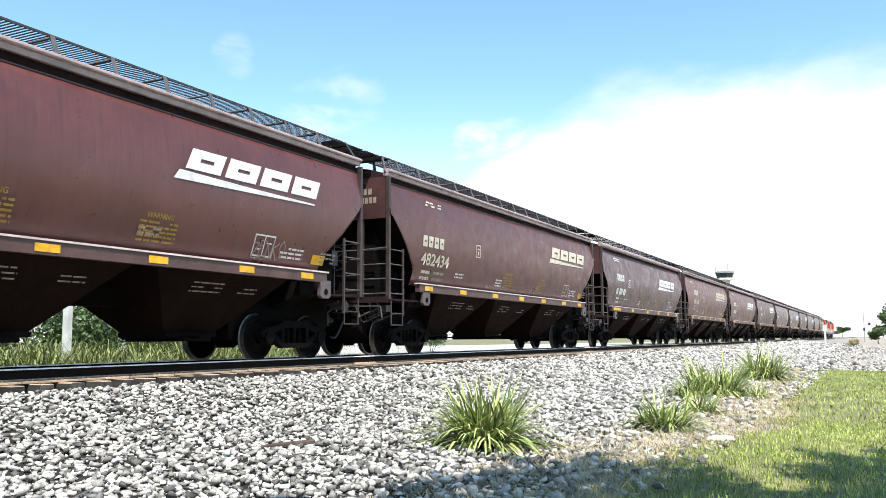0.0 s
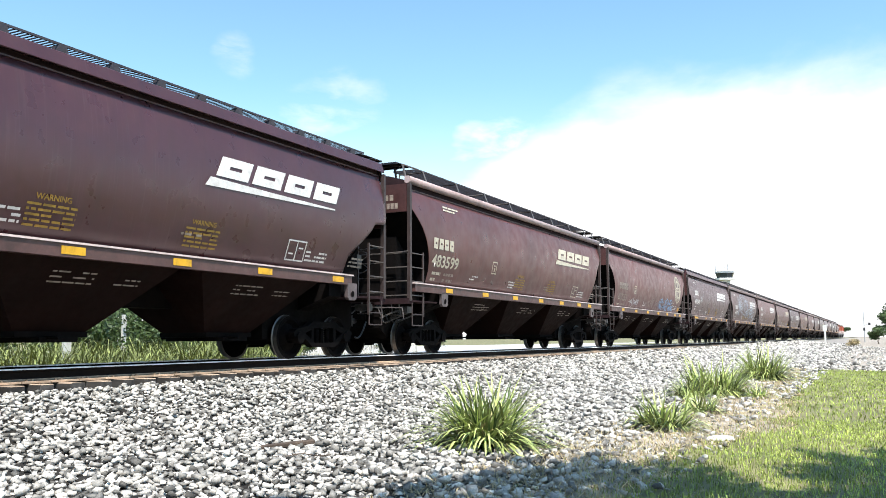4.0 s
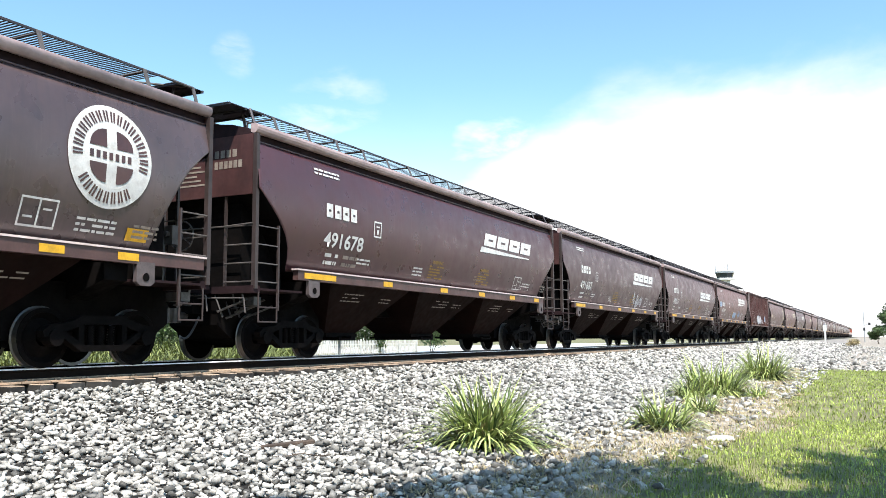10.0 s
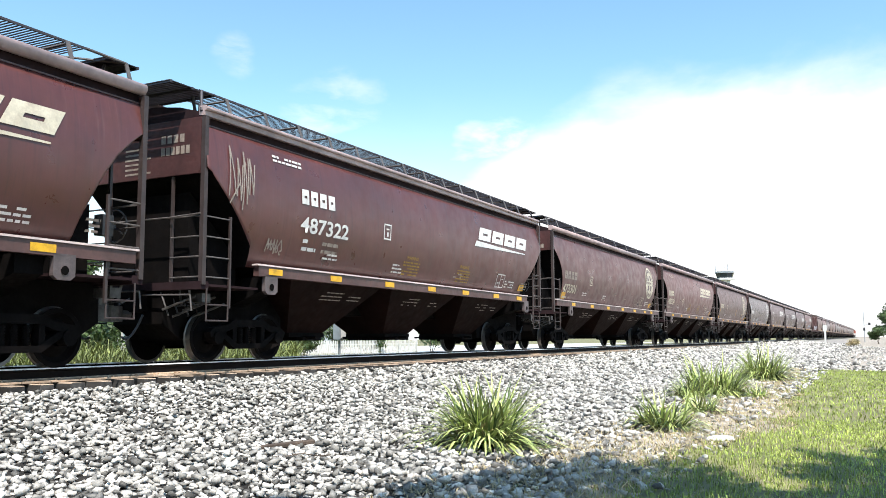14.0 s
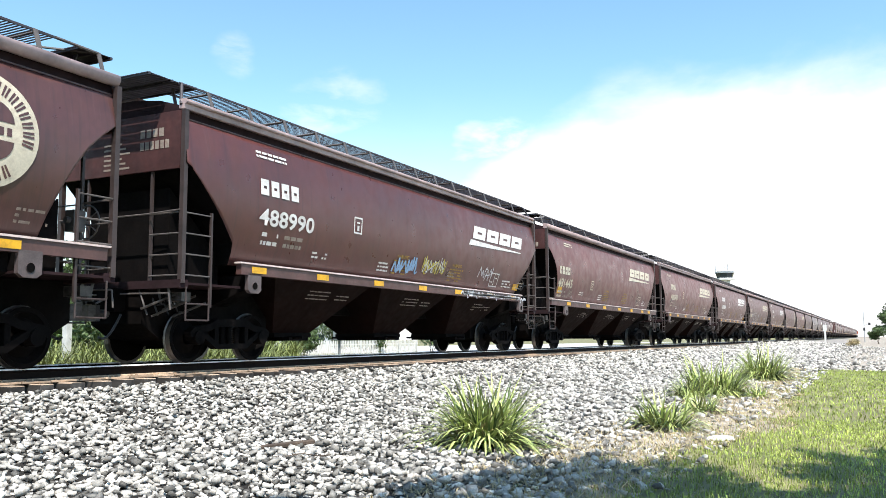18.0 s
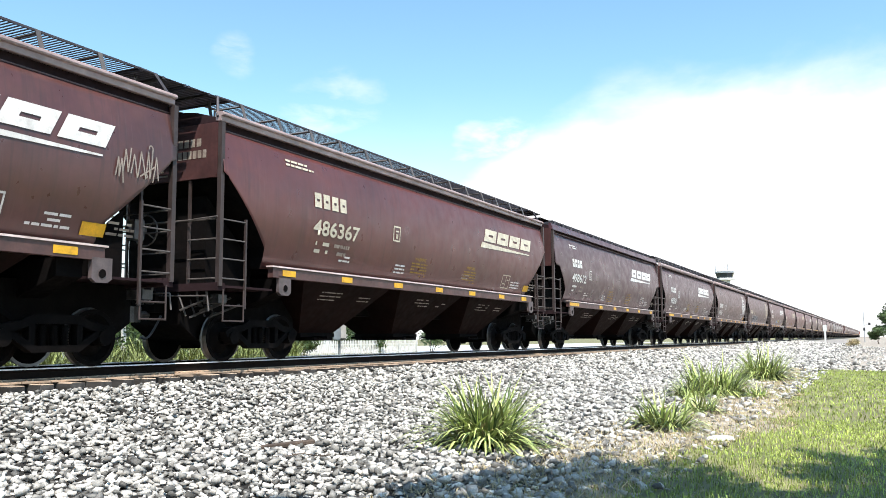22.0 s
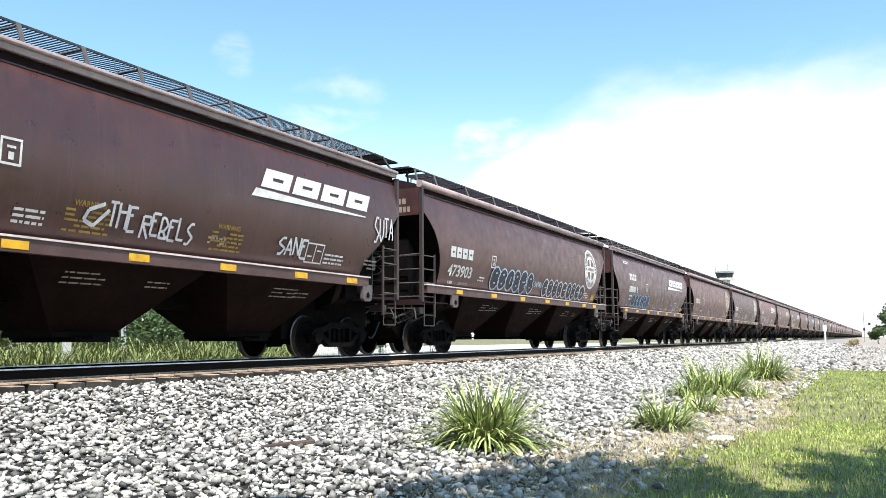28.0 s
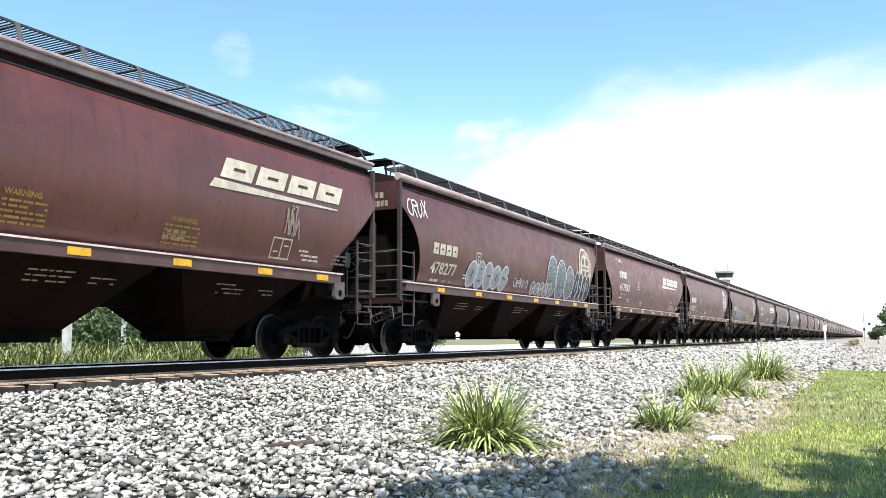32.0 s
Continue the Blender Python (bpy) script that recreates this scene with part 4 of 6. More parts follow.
def slab(y, z, w, h, shear=0.0):
    return [(y, z), (y + w, z), (y + w + shear * h, z + h), (y + shear * h, z + h)]


def slotted(y, z, w, h, shear=0.0):
    """A plain block with a short dark slot in its middle."""
    def at(u, v):
        return (y + u * w + shear * v * h, z + v * h)
    o, i = [at(0, 0), at(1, 0), at(1, 1), at(0, 1)], [at(0.32, 0.40), at(0.70, 0.40), at(0.70, 0.58), at(0.32, 0.58)]
    return [[o[k], o[(k + 1) % 4], i[(k + 1) % 4], i[k]] for k in range(4)]


def wedge_logo(car, mat, y0=3.15, z0=3.17, w=4.05):
    """Four plain slanting blocks, over a tapering stroke; y0: where the blocks begin."""
    h, sh, out = 0.39, 0.55, []
    zb = z0 + 0.185
    bw, gap = w * 0.215, w * 0.028
    for k in range(4):
        out += slotted(y0 + k * (bw + gap), zb, bw, h, sh)
    stroke = [(y0 - 0.28, z0 - 0.03), (y0 + 1.6, z0), (y0 + w - 0.28, z0 + 0.04), (y0 + w - 0.28, z0 + 0.07), (y0 + 1.6, z0 + 0.10), (y0 - 0.14, z0 + 0.14)]
    poly_part(car, out + [stroke], mat, "emblem", "pale slanting block emblem over a tapering stroke")


def disc_logo(car, mat, y0=7.0, z0=3.24, r=0.81, profile=side_x):
    """Round emblem: pale disc, dark quarters about a cross, ring of dark ticks in place of words."""
    bm = bmesh.new()
    n = 40
    rows = [[bm.verts.new((0, y0 + r * f * math.sin(2 * math.pi * i / n), z0 + r * f * math.cos(2 * math.pi * i / n))) for i in range(n)] for f in (0.3, 0.62, 0.85, 1.0)]
    for A, B in zip(rows, rows[1:]):
        for i in range(n):
            bm.faces.new((A[i], A[(i + 1) % n], B[(i + 1) % n], B[i]))
    bm.faces.new(rows[0])
    me = mesh_of(bm, "round_emblem", mat)
    conform(me, profile, 0.014)
    ob = part("round_emblem", me, None, car, "round pale emblem with a cross")
    polys = []
    for sy in (-1, 1):
        for sz in (-1, 1):
            arc = [(y0 + sy * (0.12 * r + 0.40 * r * math.sin(a)), z0 + sz * (0.16 * r + 0.36 * r * math.cos(a))) for a in [k * math.pi / 12 for k in range(7)]]
            polys.append(arc + [(y0 + sy * 0.12 * r, z0 + sz * 0.16 * r)])
    for k in range(30):
        a = 2 * math.pi * k / 30
        if abs(a - 2.1) < 0.22 or abs(a - 4.2) < 0.22:
            continue
        for q in (0.0, 0.085):
            a0, a1 = a + q, a + q + 0.05
            polys.append([(y0 + r * f * math.sin(b), z0 + r * f * math.cos(b)) for f, b in ((0.68, a0), (0.90, a0), (0.90, a1), (0.68, a1))])
    for k in range(7):
        polys.append(slab(y0 - 0.52 * r + k * 0.15 * r, z0 - 0.07 * r, 0.09 * r, 0.14 * r))
    bm = bmesh.new()
    for p in polys:
        bm.faces.new([bm.verts.new((0, y, z)) for y, z in p])
    me = mesh_of(bm, "emblem_pattern", PAINT["brown"])
    conform(me, profile, 0.020)
    part("emblem_pattern", me, None, ob)


BARS = []


def bars(car, y, z, rows, w, mat, seed, h=0.045, gap=0.085, profile=side_x):
    """Lines of small unreadable lettering as plain bars; put_bars() lays them all on the car."""
    rs = random.Random(seed)
    for r in range(rows):
        q = y
        while q < y + w:
            step = rs.uniform(0.08, 0.28)
            if rs.random() < 0.85:
                BARS.append((slab(q, z - r * gap, min(step - 0.03, y + w - q), h), mat))
            q += step


def put_bars(car, profile):
    mats, bm = [], bmesh.new()
    for p, mat in BARS:
        if mat not in mats:
            mats.append(mat)
        bm.faces.new([bm.verts.new((0, y, z)) for y, z in p]).material_index = mats.index(mat)
    me = mesh_of(bm, "small_lettering", mats)
    conform(me, profile)
    tagged(part("small_lettering", me, None, car, "lines of small pale stencilled lettering"), kind="stuff")
    BARS.clear()


def outline(car, y, z, w, h, mat, t=0.03, profile=side_x, split=False):
    polys = [slab(y, z, w, t), slab(y, z + h - t, w, t), slab(y, z, t, h), slab(y + w - t, z, t, h)]
    if split:
        polys += [slab(y + w * 0.48, z, t, h), slab(y + w * 0.12, z + h * 0.3, w * 0.25, t), slab(y + w * 0.6, z + h * 0.6, w * 0.25, t)]
    else:
        polys += [slab(y + w * 0.3, z + h * 0.62, w * 0.4, t), slab(y + w * 0.38, z + h * 0.2, w * 0.25, h * 0.28)]
    poly_part(car, polys, mat, "stencilled_panel", profile=profile)


def ribbon(pts, w):
    """Quads along a polyline of (y, z), of a brush w wide."""
    out = []
    for (y0, z0), (y1, z1) in zip(pts, pts[1:]):
        d = math.hypot(y1 - y0, z1 - z0)
        if d < 1e-6:
            continue
        ny, nz = -(z1 - z0) / d * w / 2, (y1 - y0) / d * w / 2
        out.append([(y0 + ny, z0 + nz), (y0 - ny, z0 - nz), (y1 - ny, z1 - nz), (y1 + ny, z1 + nz)])
    return out


GLYPHS = {"A": "02 13 22;06 16", "B": "00 03 13 22 11 01;11 20 00", "C": "23 13 02 01 10 20", "D": "00 03 13 22 21 10 00", "E": "23 03 00 20;02 12", "F": "23 03 00;02 12", "G": "23 03 00 20 21 11",
          "H": "00 03;02 22;23 20", "I": "13 10", "K": "00 03;02 23;02 20", "L": "03 00 20", "M": "00 03 11 23 20", "N": "00 03 20 23", "O": "10 01 02 13 22 21 10", "P": "00 03 23 22 02",
          "R": "00 03 23 22 02 20", "S": "23 13 02 21 10 00", "T": "03 23;13 10", "U": "03 01 10 21 23", "V": "03 10 23", "W": "03 00 12 20 23", "X": "00 23;03 20", "Y": "03 12 23;12 10", "Z": "03 23 00 20", "J": "23 20 10 01"}
GLYPHS["A"] = "00 13 20;01 21"


def tag_strokes(text, y, z, w, h, seed, wild=0.12):
    rs, out = random.Random(seed), []
    step = w / max(len(text), 1)
    for i, ch in enumerate(text):
        if ch not in GLYPHS:
            continue
        lift, tall = rs.uniform(-wild, wild) * h, h * rs.uniform(1 - wild, 1 + wild)
        for run in GLYPHS[ch].split(";"):
            pts = [(y + (i + 0.40 * int(p[0]) + rs.uniform(-wild, wild) * 0.3) * step, z + lift + tall * int(p[1]) / 3 + rs.uniform(-wild, wild) * 0.15 * h) for p in run.split()]
            out.append(pts)
    return out


def scrawl(y, z, w, h, seed, loops=7):
    """Unreadable spray scrawl: quick strokes up and down, hooks and cross strokes within a rectangle."""
    rs, out = random.Random(seed), []
    step = w / loops
    for i in range(loops):
        x0, tall, n = y + step * i, h * rs.uniform(0.65, 1.0), rs.randint(3, 5)
        low = z + rs.uniform(0, 0.2) * h
        run = [(x0 + step * (0.95 * k / (n - 1) + rs.uniform(-0.12, 0.12)), low + tall * (rs.uniform(0.75, 1.0) if k % 2 else rs.uniform(0.0, 0.22))) for k in range(n)]
        if rs.random() < 0.5:
            a0, r = rs.uniform(0, 6.28), min(step, h) * rs.uniform(0.16, 0.30)
            cy, cz = run[-1]
            run += [(cy + r * (math.cos(a0 + 0.8 * k) - math.cos(a0)), cz + r * (math.sin(a0 + 0.8 * k) - math.sin(a0))) for k in range(1, 6)]
        out.append(run)
    for _ in range(max(1, loops // 4)):
        u = y + w * rs.uniform(0.0, 0.6)
        out.append([(u, z + h * rs.uniform(0.1, 0.5)), (u + w * 0.35, z + h * rs.uniform(0.2, 0.7))])
    return out


def spray(car, strokes, w, mat, label, lift=0.024, profile=side_x):
    polys = []
    for s in strokes:
        fine = [s[0]]
        for p, q in zip(s, s[1:]):
            n = max(1, math.ceil(math.hypot(q[0] - p[0], q[1] - p[1]) / 0.3))
            fine += [(p[0] + (q[0] - p[0]) * k / n, p[1] + (q[1] - p[1]) * k / n) for k in range(1, n + 1)]
        polys += ribbon(fine, w)
    poly_part(car, polys, mat, "spray_paint", label, profile, lift)


def swollen(car, y, z, w, h, n, seed, fill, edge, mark, profile=side_x, fall=0.0):
    """Row of fat spray letters that press against one another: blocky rounds, notched in different ways, with rims and slits."""
    rs, k = random.Random(seed), w / n
    for i in range(n):
        cy, cz = y + k * (i + 0.5) + rs.uniform(-0.04, 0.04) * k, z + h * (0.5 - fall * i / n)
        ry, rz, lean = k * rs.uniform(0.54, 0.62), h * rs.uniform(0.45, 0.54) * (1 - 0.5 * fall * i / n), rs.uniform(-0.14, 0.14)
        shape = rs.choice("obseb")
        dents = {"o": (), "b": ((1, 0.05, 0.4), (-1, 0.0, 0.12)), "s": ((1, 0.30, 0.55), (-1, -0.30, 0.55)), "e": ((1, 0.28, 0.5), (1, -0.30, 0.5))}[shape]

        def at(u, v):
            for side, v0, deep in dents:
                if u * side > 0:
                    u *= 1 - deep * math.exp(-((v - v0) / 0.16) ** 2)
            return (cy + ry * u + lean * rz * v, cz + rz * v)
        levels = [math.copysign(abs(q / 9) ** 0.8, q) for q in range(-9, 10)]
        wide = [max(0.02, 1 - abs(v) ** 1.7) ** 0.5 for v in levels]
        left, right = [at(-u, v) for u, v in zip(wide, levels)], [at(u, v) for u, v in zip(wide, levels)]
        ring = left + right[::-1]
        if fill:
            poly_part(car, [[left[q], right[q], right[q + 1], left[q + 1]] for q in range(18)], fill, "spray_paint", "swollen spray-painted letter", profile, 0.017 + 0.0015 * (i % 2))
        spray(car, [ring + ring[:1]], min(0.05, 0.085 * h) if fill else 0.032, edge, "rim of a swollen spray-painted letter", 0.024 + 0.0015 * (i % 2), profile)
        slits = {"o": ((0.0, -0.35, 0.04, 0.35),), "b": ((-0.15, 0.42, 0.2, 0.46), (-0.15, -0.42, 0.2, -0.40)), "s": ((-0.3, 0.12, 0.3, -0.1),), "e": ((-0.25, 0.0, 0.45, 0.04),)}[shape]
        spray(car, [[at(u0, v0), at(u1, v1)] for u0, v0, u1, v1 in slits], min(0.05, 0.08 * h), mark, "inner strokes of a swollen spray-painted letter", 0.028, profile)


def burner(car, y, z, w, h, seed, fill, edge, n=6, profile=side_x):
    swollen(car, y, z, w, h, n, seed, fill, edge, edge, profile)


# ---- train: the cars in order ----
KINDS = {"A": plain_car("A", "long"), "B": plain_car("B", "mesh"), "C": plain_car("C", "open"), "D": plain_car("D", "low"), "R": ribbed_car()}
# offset along the train (metres), kind, paint, number, emblem ("w" slanting blocks, "d" disc), tone of lettering,
# place of the number along the side, height of the number, place of the emblem
CARS = [
    (-200.40, "B", "brown", "", "w", "c", 2.75, "hi", 11.60), (-182.20, "A", "grey", "", "d", "c", 1.60, "s", 14.65), (-164.00, "C", "grey", "", "w", "w", 2.20, "mid", 10.80), (-145.80, "B", "purple", "", "w", "w", 2.75, "hi", 11.60), (-127.60, "C", "grey", "", "w", "w", 2.20, "mid", 10.80),
    (-109.34, "A", "grey", "", "d", "c", 1.60, "s", 14.65), (-91.14, "B", "brown", "", "w", "w", 2.75, "hi", 11.60), (-72.93, "C", "red", "", "w", "w", 2.20, "mid", 10.80), (-54.72, "B", "red", "", "w", "c", 2.75, "hi", 11.60), (-36.51, "C", "purple", "", "w", "w", 2.20, "mid", 10.80),
    (-18.22, "B", "red", "482434", "w", "c", 1.65, "lo", 11.65), (-0.03, "B", "red", "488249", "w", "w", 2.30, "hi", 11.28), (18.19, "B", "brown", "478737", "w", "w", 2.28, "lo", 11.67), (36.19, "D", "purple", "498349", "w", "w", 1.92, "hi", 10.86),
    (54.47, "A", "red", "473255", "d", "c", 1.67, "s", 14.65), (72.67, "A", "red", "483599", "w", "c", 1.20, "lo", 11.30), (90.88, "D", "purple", "", "w", "w", 1.95, "hi", 11.00), (109.16, "B", "red", "", "w", "c", 2.75, "hi", 11.60), (127.60, "A", "red", "476650", "d", "c", 1.77, "s", 15.35),
    (145.70, "R", "brown", "432174", "d", "w", 1.60, "s", 14.65), (163.55, "B", "red", "477989", "w", "w", 2.20, "lo", 11.05), (181.46, "C", "purple", "498117", "w", "w", 2.20, "mid", 10.70), (199.30, "C", "purple", "491687", "w", "w", 2.23, "mid", 10.72),
    (217.21, "C", "purple", "491678", "w", "w", 2.24, "mid", 10.58), (235.42, "A", "grey", "472585", "d", "w", 1.50, "s", 14.65), (253.79, "A", "brown", "475919", "d", "c", 1.40, "s", 14.38), (272.19, "A", "red", "480334", "w", "c", 1.30, "lo", 11.30),
    (290.55, "A", "red", "473301", "d", "c", 1.20, "s", 14.80), (308.91, "B", "red", "487322", "w", "w", 2.78, "hi", 11.63), (327.24, "A", "red", "", "w", "c", 1.20, "lo", 11.40), (345.58, "B", "red", "", "w", "w", 2.75, "hi", 11.60), (363.88, "B", "red", "488848", "w", "c", 2.40, "hi", 11.60),
    (382.25, "A", "red", "481445", "w", "c", 1.15, "lo", 11.50), (400.53, "B", "red", "488990", "w", "w", 1.96, "hi", 11.73), (418.92, "A", "brown", "476002", "d", "c", 1.90, "s", 14.65), (437.15, "A", "brown", "474456", "d", "w", 1.70, "s", 14.65),
    (455.14, "C", "purple", "490268", "w", "w", 2.20, "mid", 10.90), (473.08, "D", "purple", "498612", "w", "w", 2.02, "hi", 11.18), (491.08, "B", "red", "486367", "w", "c", 2.80, "hi", 11.61), (509.17, "B", "brown", "487399", "w", "w", 2.84, "hi", 11.65), (527.26, "B", "red", "488527", "w", "c", 2.75, "hi", 11.30),
    (545.38, "B", "red", "477623", "w", "w", 2.20, "lo", 11.25), (563.60, "A", "brown", "472593", "d", "w", 1.50, "s", 14.65), (581.84, "A", "red", "", "d", "c", 1.60, "s", 14.95), (600.09, "B", "purple", "", "w", "w", 2.75, "hi", 11.60), (618.35, "A", "brown", "473903", "d", "w", 1.60, "s", 14.65),
    (636.56, "B", "brown", "497405", "w", "w", 2.75, "hi", 11.60), (654.78, "A", "red", "474413", "d", "c", 1.70, "s", 15.08), (673.00, "A", "red", "473812", "d", "w", 1.50, "s", 14.80), (691.21, "B", "red", "477833", "w", "w", 2.20, "hi", 11.30), (709.39, "A", "red", "478277", "d", "c", 1.70, "s", 15.05),
    (727.60, "B", "red", "", "w", "c", 2.75, "hi", 11.60), (745.80, "A", "brown", "", "d", "c", 1.60, "s", 14.65), (764.00, "B", "red", "", "w", "w", 2.75, "hi", 11.60),
]
WORDS = {"red": "oxide-red", "brown": "weathered brown", "purple": "dull maroon", "grey": "faded grey-brown"}
SHAPES = {"A": "covered hopper car with curved ends and roof walkway", "B": "covered hopper car with slanted ends and grated walkway",
          "C": "covered hopper car with open roof handrails", "D": "smooth-sided covered hopper car with low roof walkway", "R": "ribbed flat-sided covered hopper car"}


def dress(car, kind, paint, number, emblem, tone, seed, along, lay, spot):
    rs = random.Random(seed)
    ink = CREAM if tone == "c" else WHITE
    prof = flat_x if kind == "R" else side_x
    T = -LEN / 2                                   # trailing end
    for o in car.children_recursive:
        n = o.name.split(".")[0]
        if n == "body" or (n == "eave_rail" and kind == "D"):
            o.material_slots[0].link = "OBJECT"
            o.material_slots[0].material = PAINT[paint]
    if kind == "R":
        on_ribs = lambda z: 1.632
        letters(car, number[:3], T + 2.38, 2.22, 0.42, WHITE, prof, 0.64, "car_number", "stencilled car number")
        letters(car, number[3:], T + 3.27, 2.22, 0.42, WHITE, prof, 0.64, "car_number", "stencilled car number")
        poly_part(car, [slab(T + q + k * 0.34, 2.66, 0.26, 0.28) for q in (2.38, 3.27) for k in range(2)], WHITE, "owner_marks", "pale block marks", prof)
        disc_logo(car, WHITE, T + 13.37, 3.85, 0.32, prof)
        burner(car, T + 5.5, 1.72, 3.2, 0.86, 7, SPRAY_W, SPRAY_K, 5, on_ribs)
        spray(car, scrawl(T + 8.8, 1.75, 1.1, 0.6, 8, 4), 0.06, SPRAY_W, "white spray scrawl", profile=on_ribs)
        burner(car, T + 11.6, 1.95, 0.8, 0.62, 9, SPRAY_B, SPRAY_W, 2, on_ribs)
        spray(car, scrawl(T + 10.3, 1.72, 0.5, 0.4, 3, 3), 0.03, SPRAY_K, "dark spray scrawl", profile=prof)
        bars(car, T + 2.45, 2.02, 2, 0.5, WHITE, 3, 0.07, 0.14, prof)
        bars(car, T + 3.34, 2.02, 2, 0.5, WHITE, 4, 0.07, 0.14, prof)
        outline(car, T + 4.25, 2.25, 0.4, 0.42, WHITE, 0.04, prof)
        outline(car, T + 13.15, 1.85, 0.45, 0.4, WHITE, 0.03, prof, True)
        bars(car, T + 14.2, 2.1, 3, 0.6, WHITE, 5, 0.05, 0.1, prof)
        for k in range(16):
            if k in (0, 3, 8, 13):
                poly_part(car, [slab(T + 1.48 + 0.8925 * k, 1.64, 0.62, 0.16)], YELLOW, "reflector", "yellow reflective strip", prof)
        poly_part(car, [slab(T + 1.42 + 0.8925 * k, 1.84, 0.78, 0.02) for k in range(16)], WHITE, "painted_line", "", prof)
        put_bars(car, prof)
        return
    old = emblem == "d"
    # marks: four plain blocks for the owner's initials, then the number
    zb, zn, h, nw = {"hi": (3.20, 2.63, 0.31, 1.78), "mid": (3.04, 2.42, 0.30, 1.56), "lo": (2.83, 2.36, 0.29, 1.62), "s": (2.69, 2.18, 0.30, 1.56)}[lay]
    yb = T + along
    mark = FADED if (old and rs.random() < 0.3) else ink
    bw = 0.245 if not old else 0.31
    out = []
    for k in range(4):
        y = yb + k * (bw + 0.075)
        out += slotted(y, zb, bw, h)
    poly_part(car, out, mark, "owner_marks", "pale block marks", prof)
    if number:
        letters(car, number, yb, zn, 0.44, FADED if (old and rs.random() < 0.6) else ink, prof, nw, "car_number", "stencilled car number")
    else:
        bars(car, yb, zn, 1, 1.6, FADED if old else ink, seed, 0.28, 0.3, prof)
    bars(car, yb + 0.15, zn - 0.22, 2, 0.5, ink, seed + 1, 0.075, 0.16, prof)
    bars(car, yb + 0.85, zn - 0.22, 2, 0.6, FADED, seed + 2, 0.075, 0.16, prof)
    outline(car, T + (4.2 if kind in "CD" else 4.45 if old else (5.2 if number else 4.2) if kind == "A" else along + 3.3), 2.80 if kind != "A" else 2.58 if old else 2.40, 0.34, 0.38, ink, 0.035, prof)
    bars(car, T + 1.9, 4.02, 2, 0.95, ink, seed + 3, 0.045, 0.085, prof) if not old else None
    # small stencils along the sill
    for y, w, rows, m in ((-1.9, 0.5, 3, WHITE), (-4.6, 0.55, 2, WHITE), (1.7, 0.5, 2, FADED), (5.6, 0.75, 3, WHITE), (7.0, 0.55, 3, FADED)):
        bars(car, y + rs.uniform(-0.2, 0.2), 2.22, rows, w, m, seed + int(y * 7), 0.04, 0.085, prof)
    if not old:
        for y in (-1.1, 2.0):
            letters(car, "WARNING", y, 2.42, 0.12, OCHRE, prof, 0.6)
            bars(car, y - 0.12, 2.33, 5, 0.85, OCHRE, seed + 9, 0.035, 0.075, prof)
    outline(car, 4.75, 2.02, 0.62, 0.42, ink, 0.03, prof, True)
    if old:
        disc_logo(car, ink, T + spot)
    else:
        wedge_logo(car, ink, T + spot - 0.08, {"490268": 3.17, "498117": 2.89}.get(number, 3.03) if kind == "C" else 3.17)
    # bars on the hopper bays and reflectors on the sill
    spots = {"A": (-6.35, -3.9, -1.5, 0.9, 3.1, 5.2, 6.6), "B": (-6.5, -4.4, -2.1, 0.1, 2.2, 4.4, 6.3), "C": (-6.4, -3.6, -0.6, 1.9, 4.3, 6.5), "D": (-6.3, -2.7, -0.5, 1.7, 3.9, 6.4)}[kind]
    add_reflectors(car, [(y, 1.15 if (i == 0 and kind in "CD") else 0.42) for i, y in enumerate(spots)])
    if number in ("473301", "472585", "475919", "481445"):
        poly_part(car, [slab(T + (max(1.22, along - 0.60) if kind == "A" else 1.75), zn - 0.26 if kind == "A" else 2.02, 0.46 if kind == "A" else 0.36, 0.25)], YELLOW, "reflector", "yellow reflective patch", prof)
    if kind in "AB" and rs.random() < 0.7:
        poly_part(car, [slab(-T - 1.75, 2.0, 0.45, 0.2)], YELLOW, "reflector", "yellow reflective patch", prof)
    put_bars(car, prof)
    for y in (-4.6, -0.6, 3.4):
        bars(car, y + rs.uniform(-0.5, 0.5), 1.42, 3, 0.8, FADED, seed + 30 + int(y), 0.022, 0.075)
        bars(car, y + 1.2, 1.36, 2, 0.5, FADED, seed + 40 + int(y), 0.022, 0.075)
    put_bars(car, lambda z: 0.55 + 0.93 * (z - 0.555) / 1.065)
    # marks on the trailing end sheet
    z0 = 3.98
    polys = [slab(0.30 + k * 0.15, z0, 0.11, 0.15) for k in range(4)] + [slab(0.30 + k * 0.12, z0 - 0.22, 0.09, 0.15) for k in range(6)] + ([slab(-0.6, 3.92 - k * 0.09, 0.45 + 0.1 * (k % 3), 0.035) for k in range(6)] if kind in "BCD" else [])
    bm = bmesh.new()
    for p in polys:
        bm.faces.new([bm.verts.new((x + 0.2, T - 0.041, z)) for x, z in p])
    part("end_lettering", bm, FADED, car)


FAR_OFF = ("rung", "spring_nest", "air_hose", "brake_rigging", "brake_cylinder", "stirrup_step", "inner_post", "end_handrail", "discharge_gate")
TRAIN = []
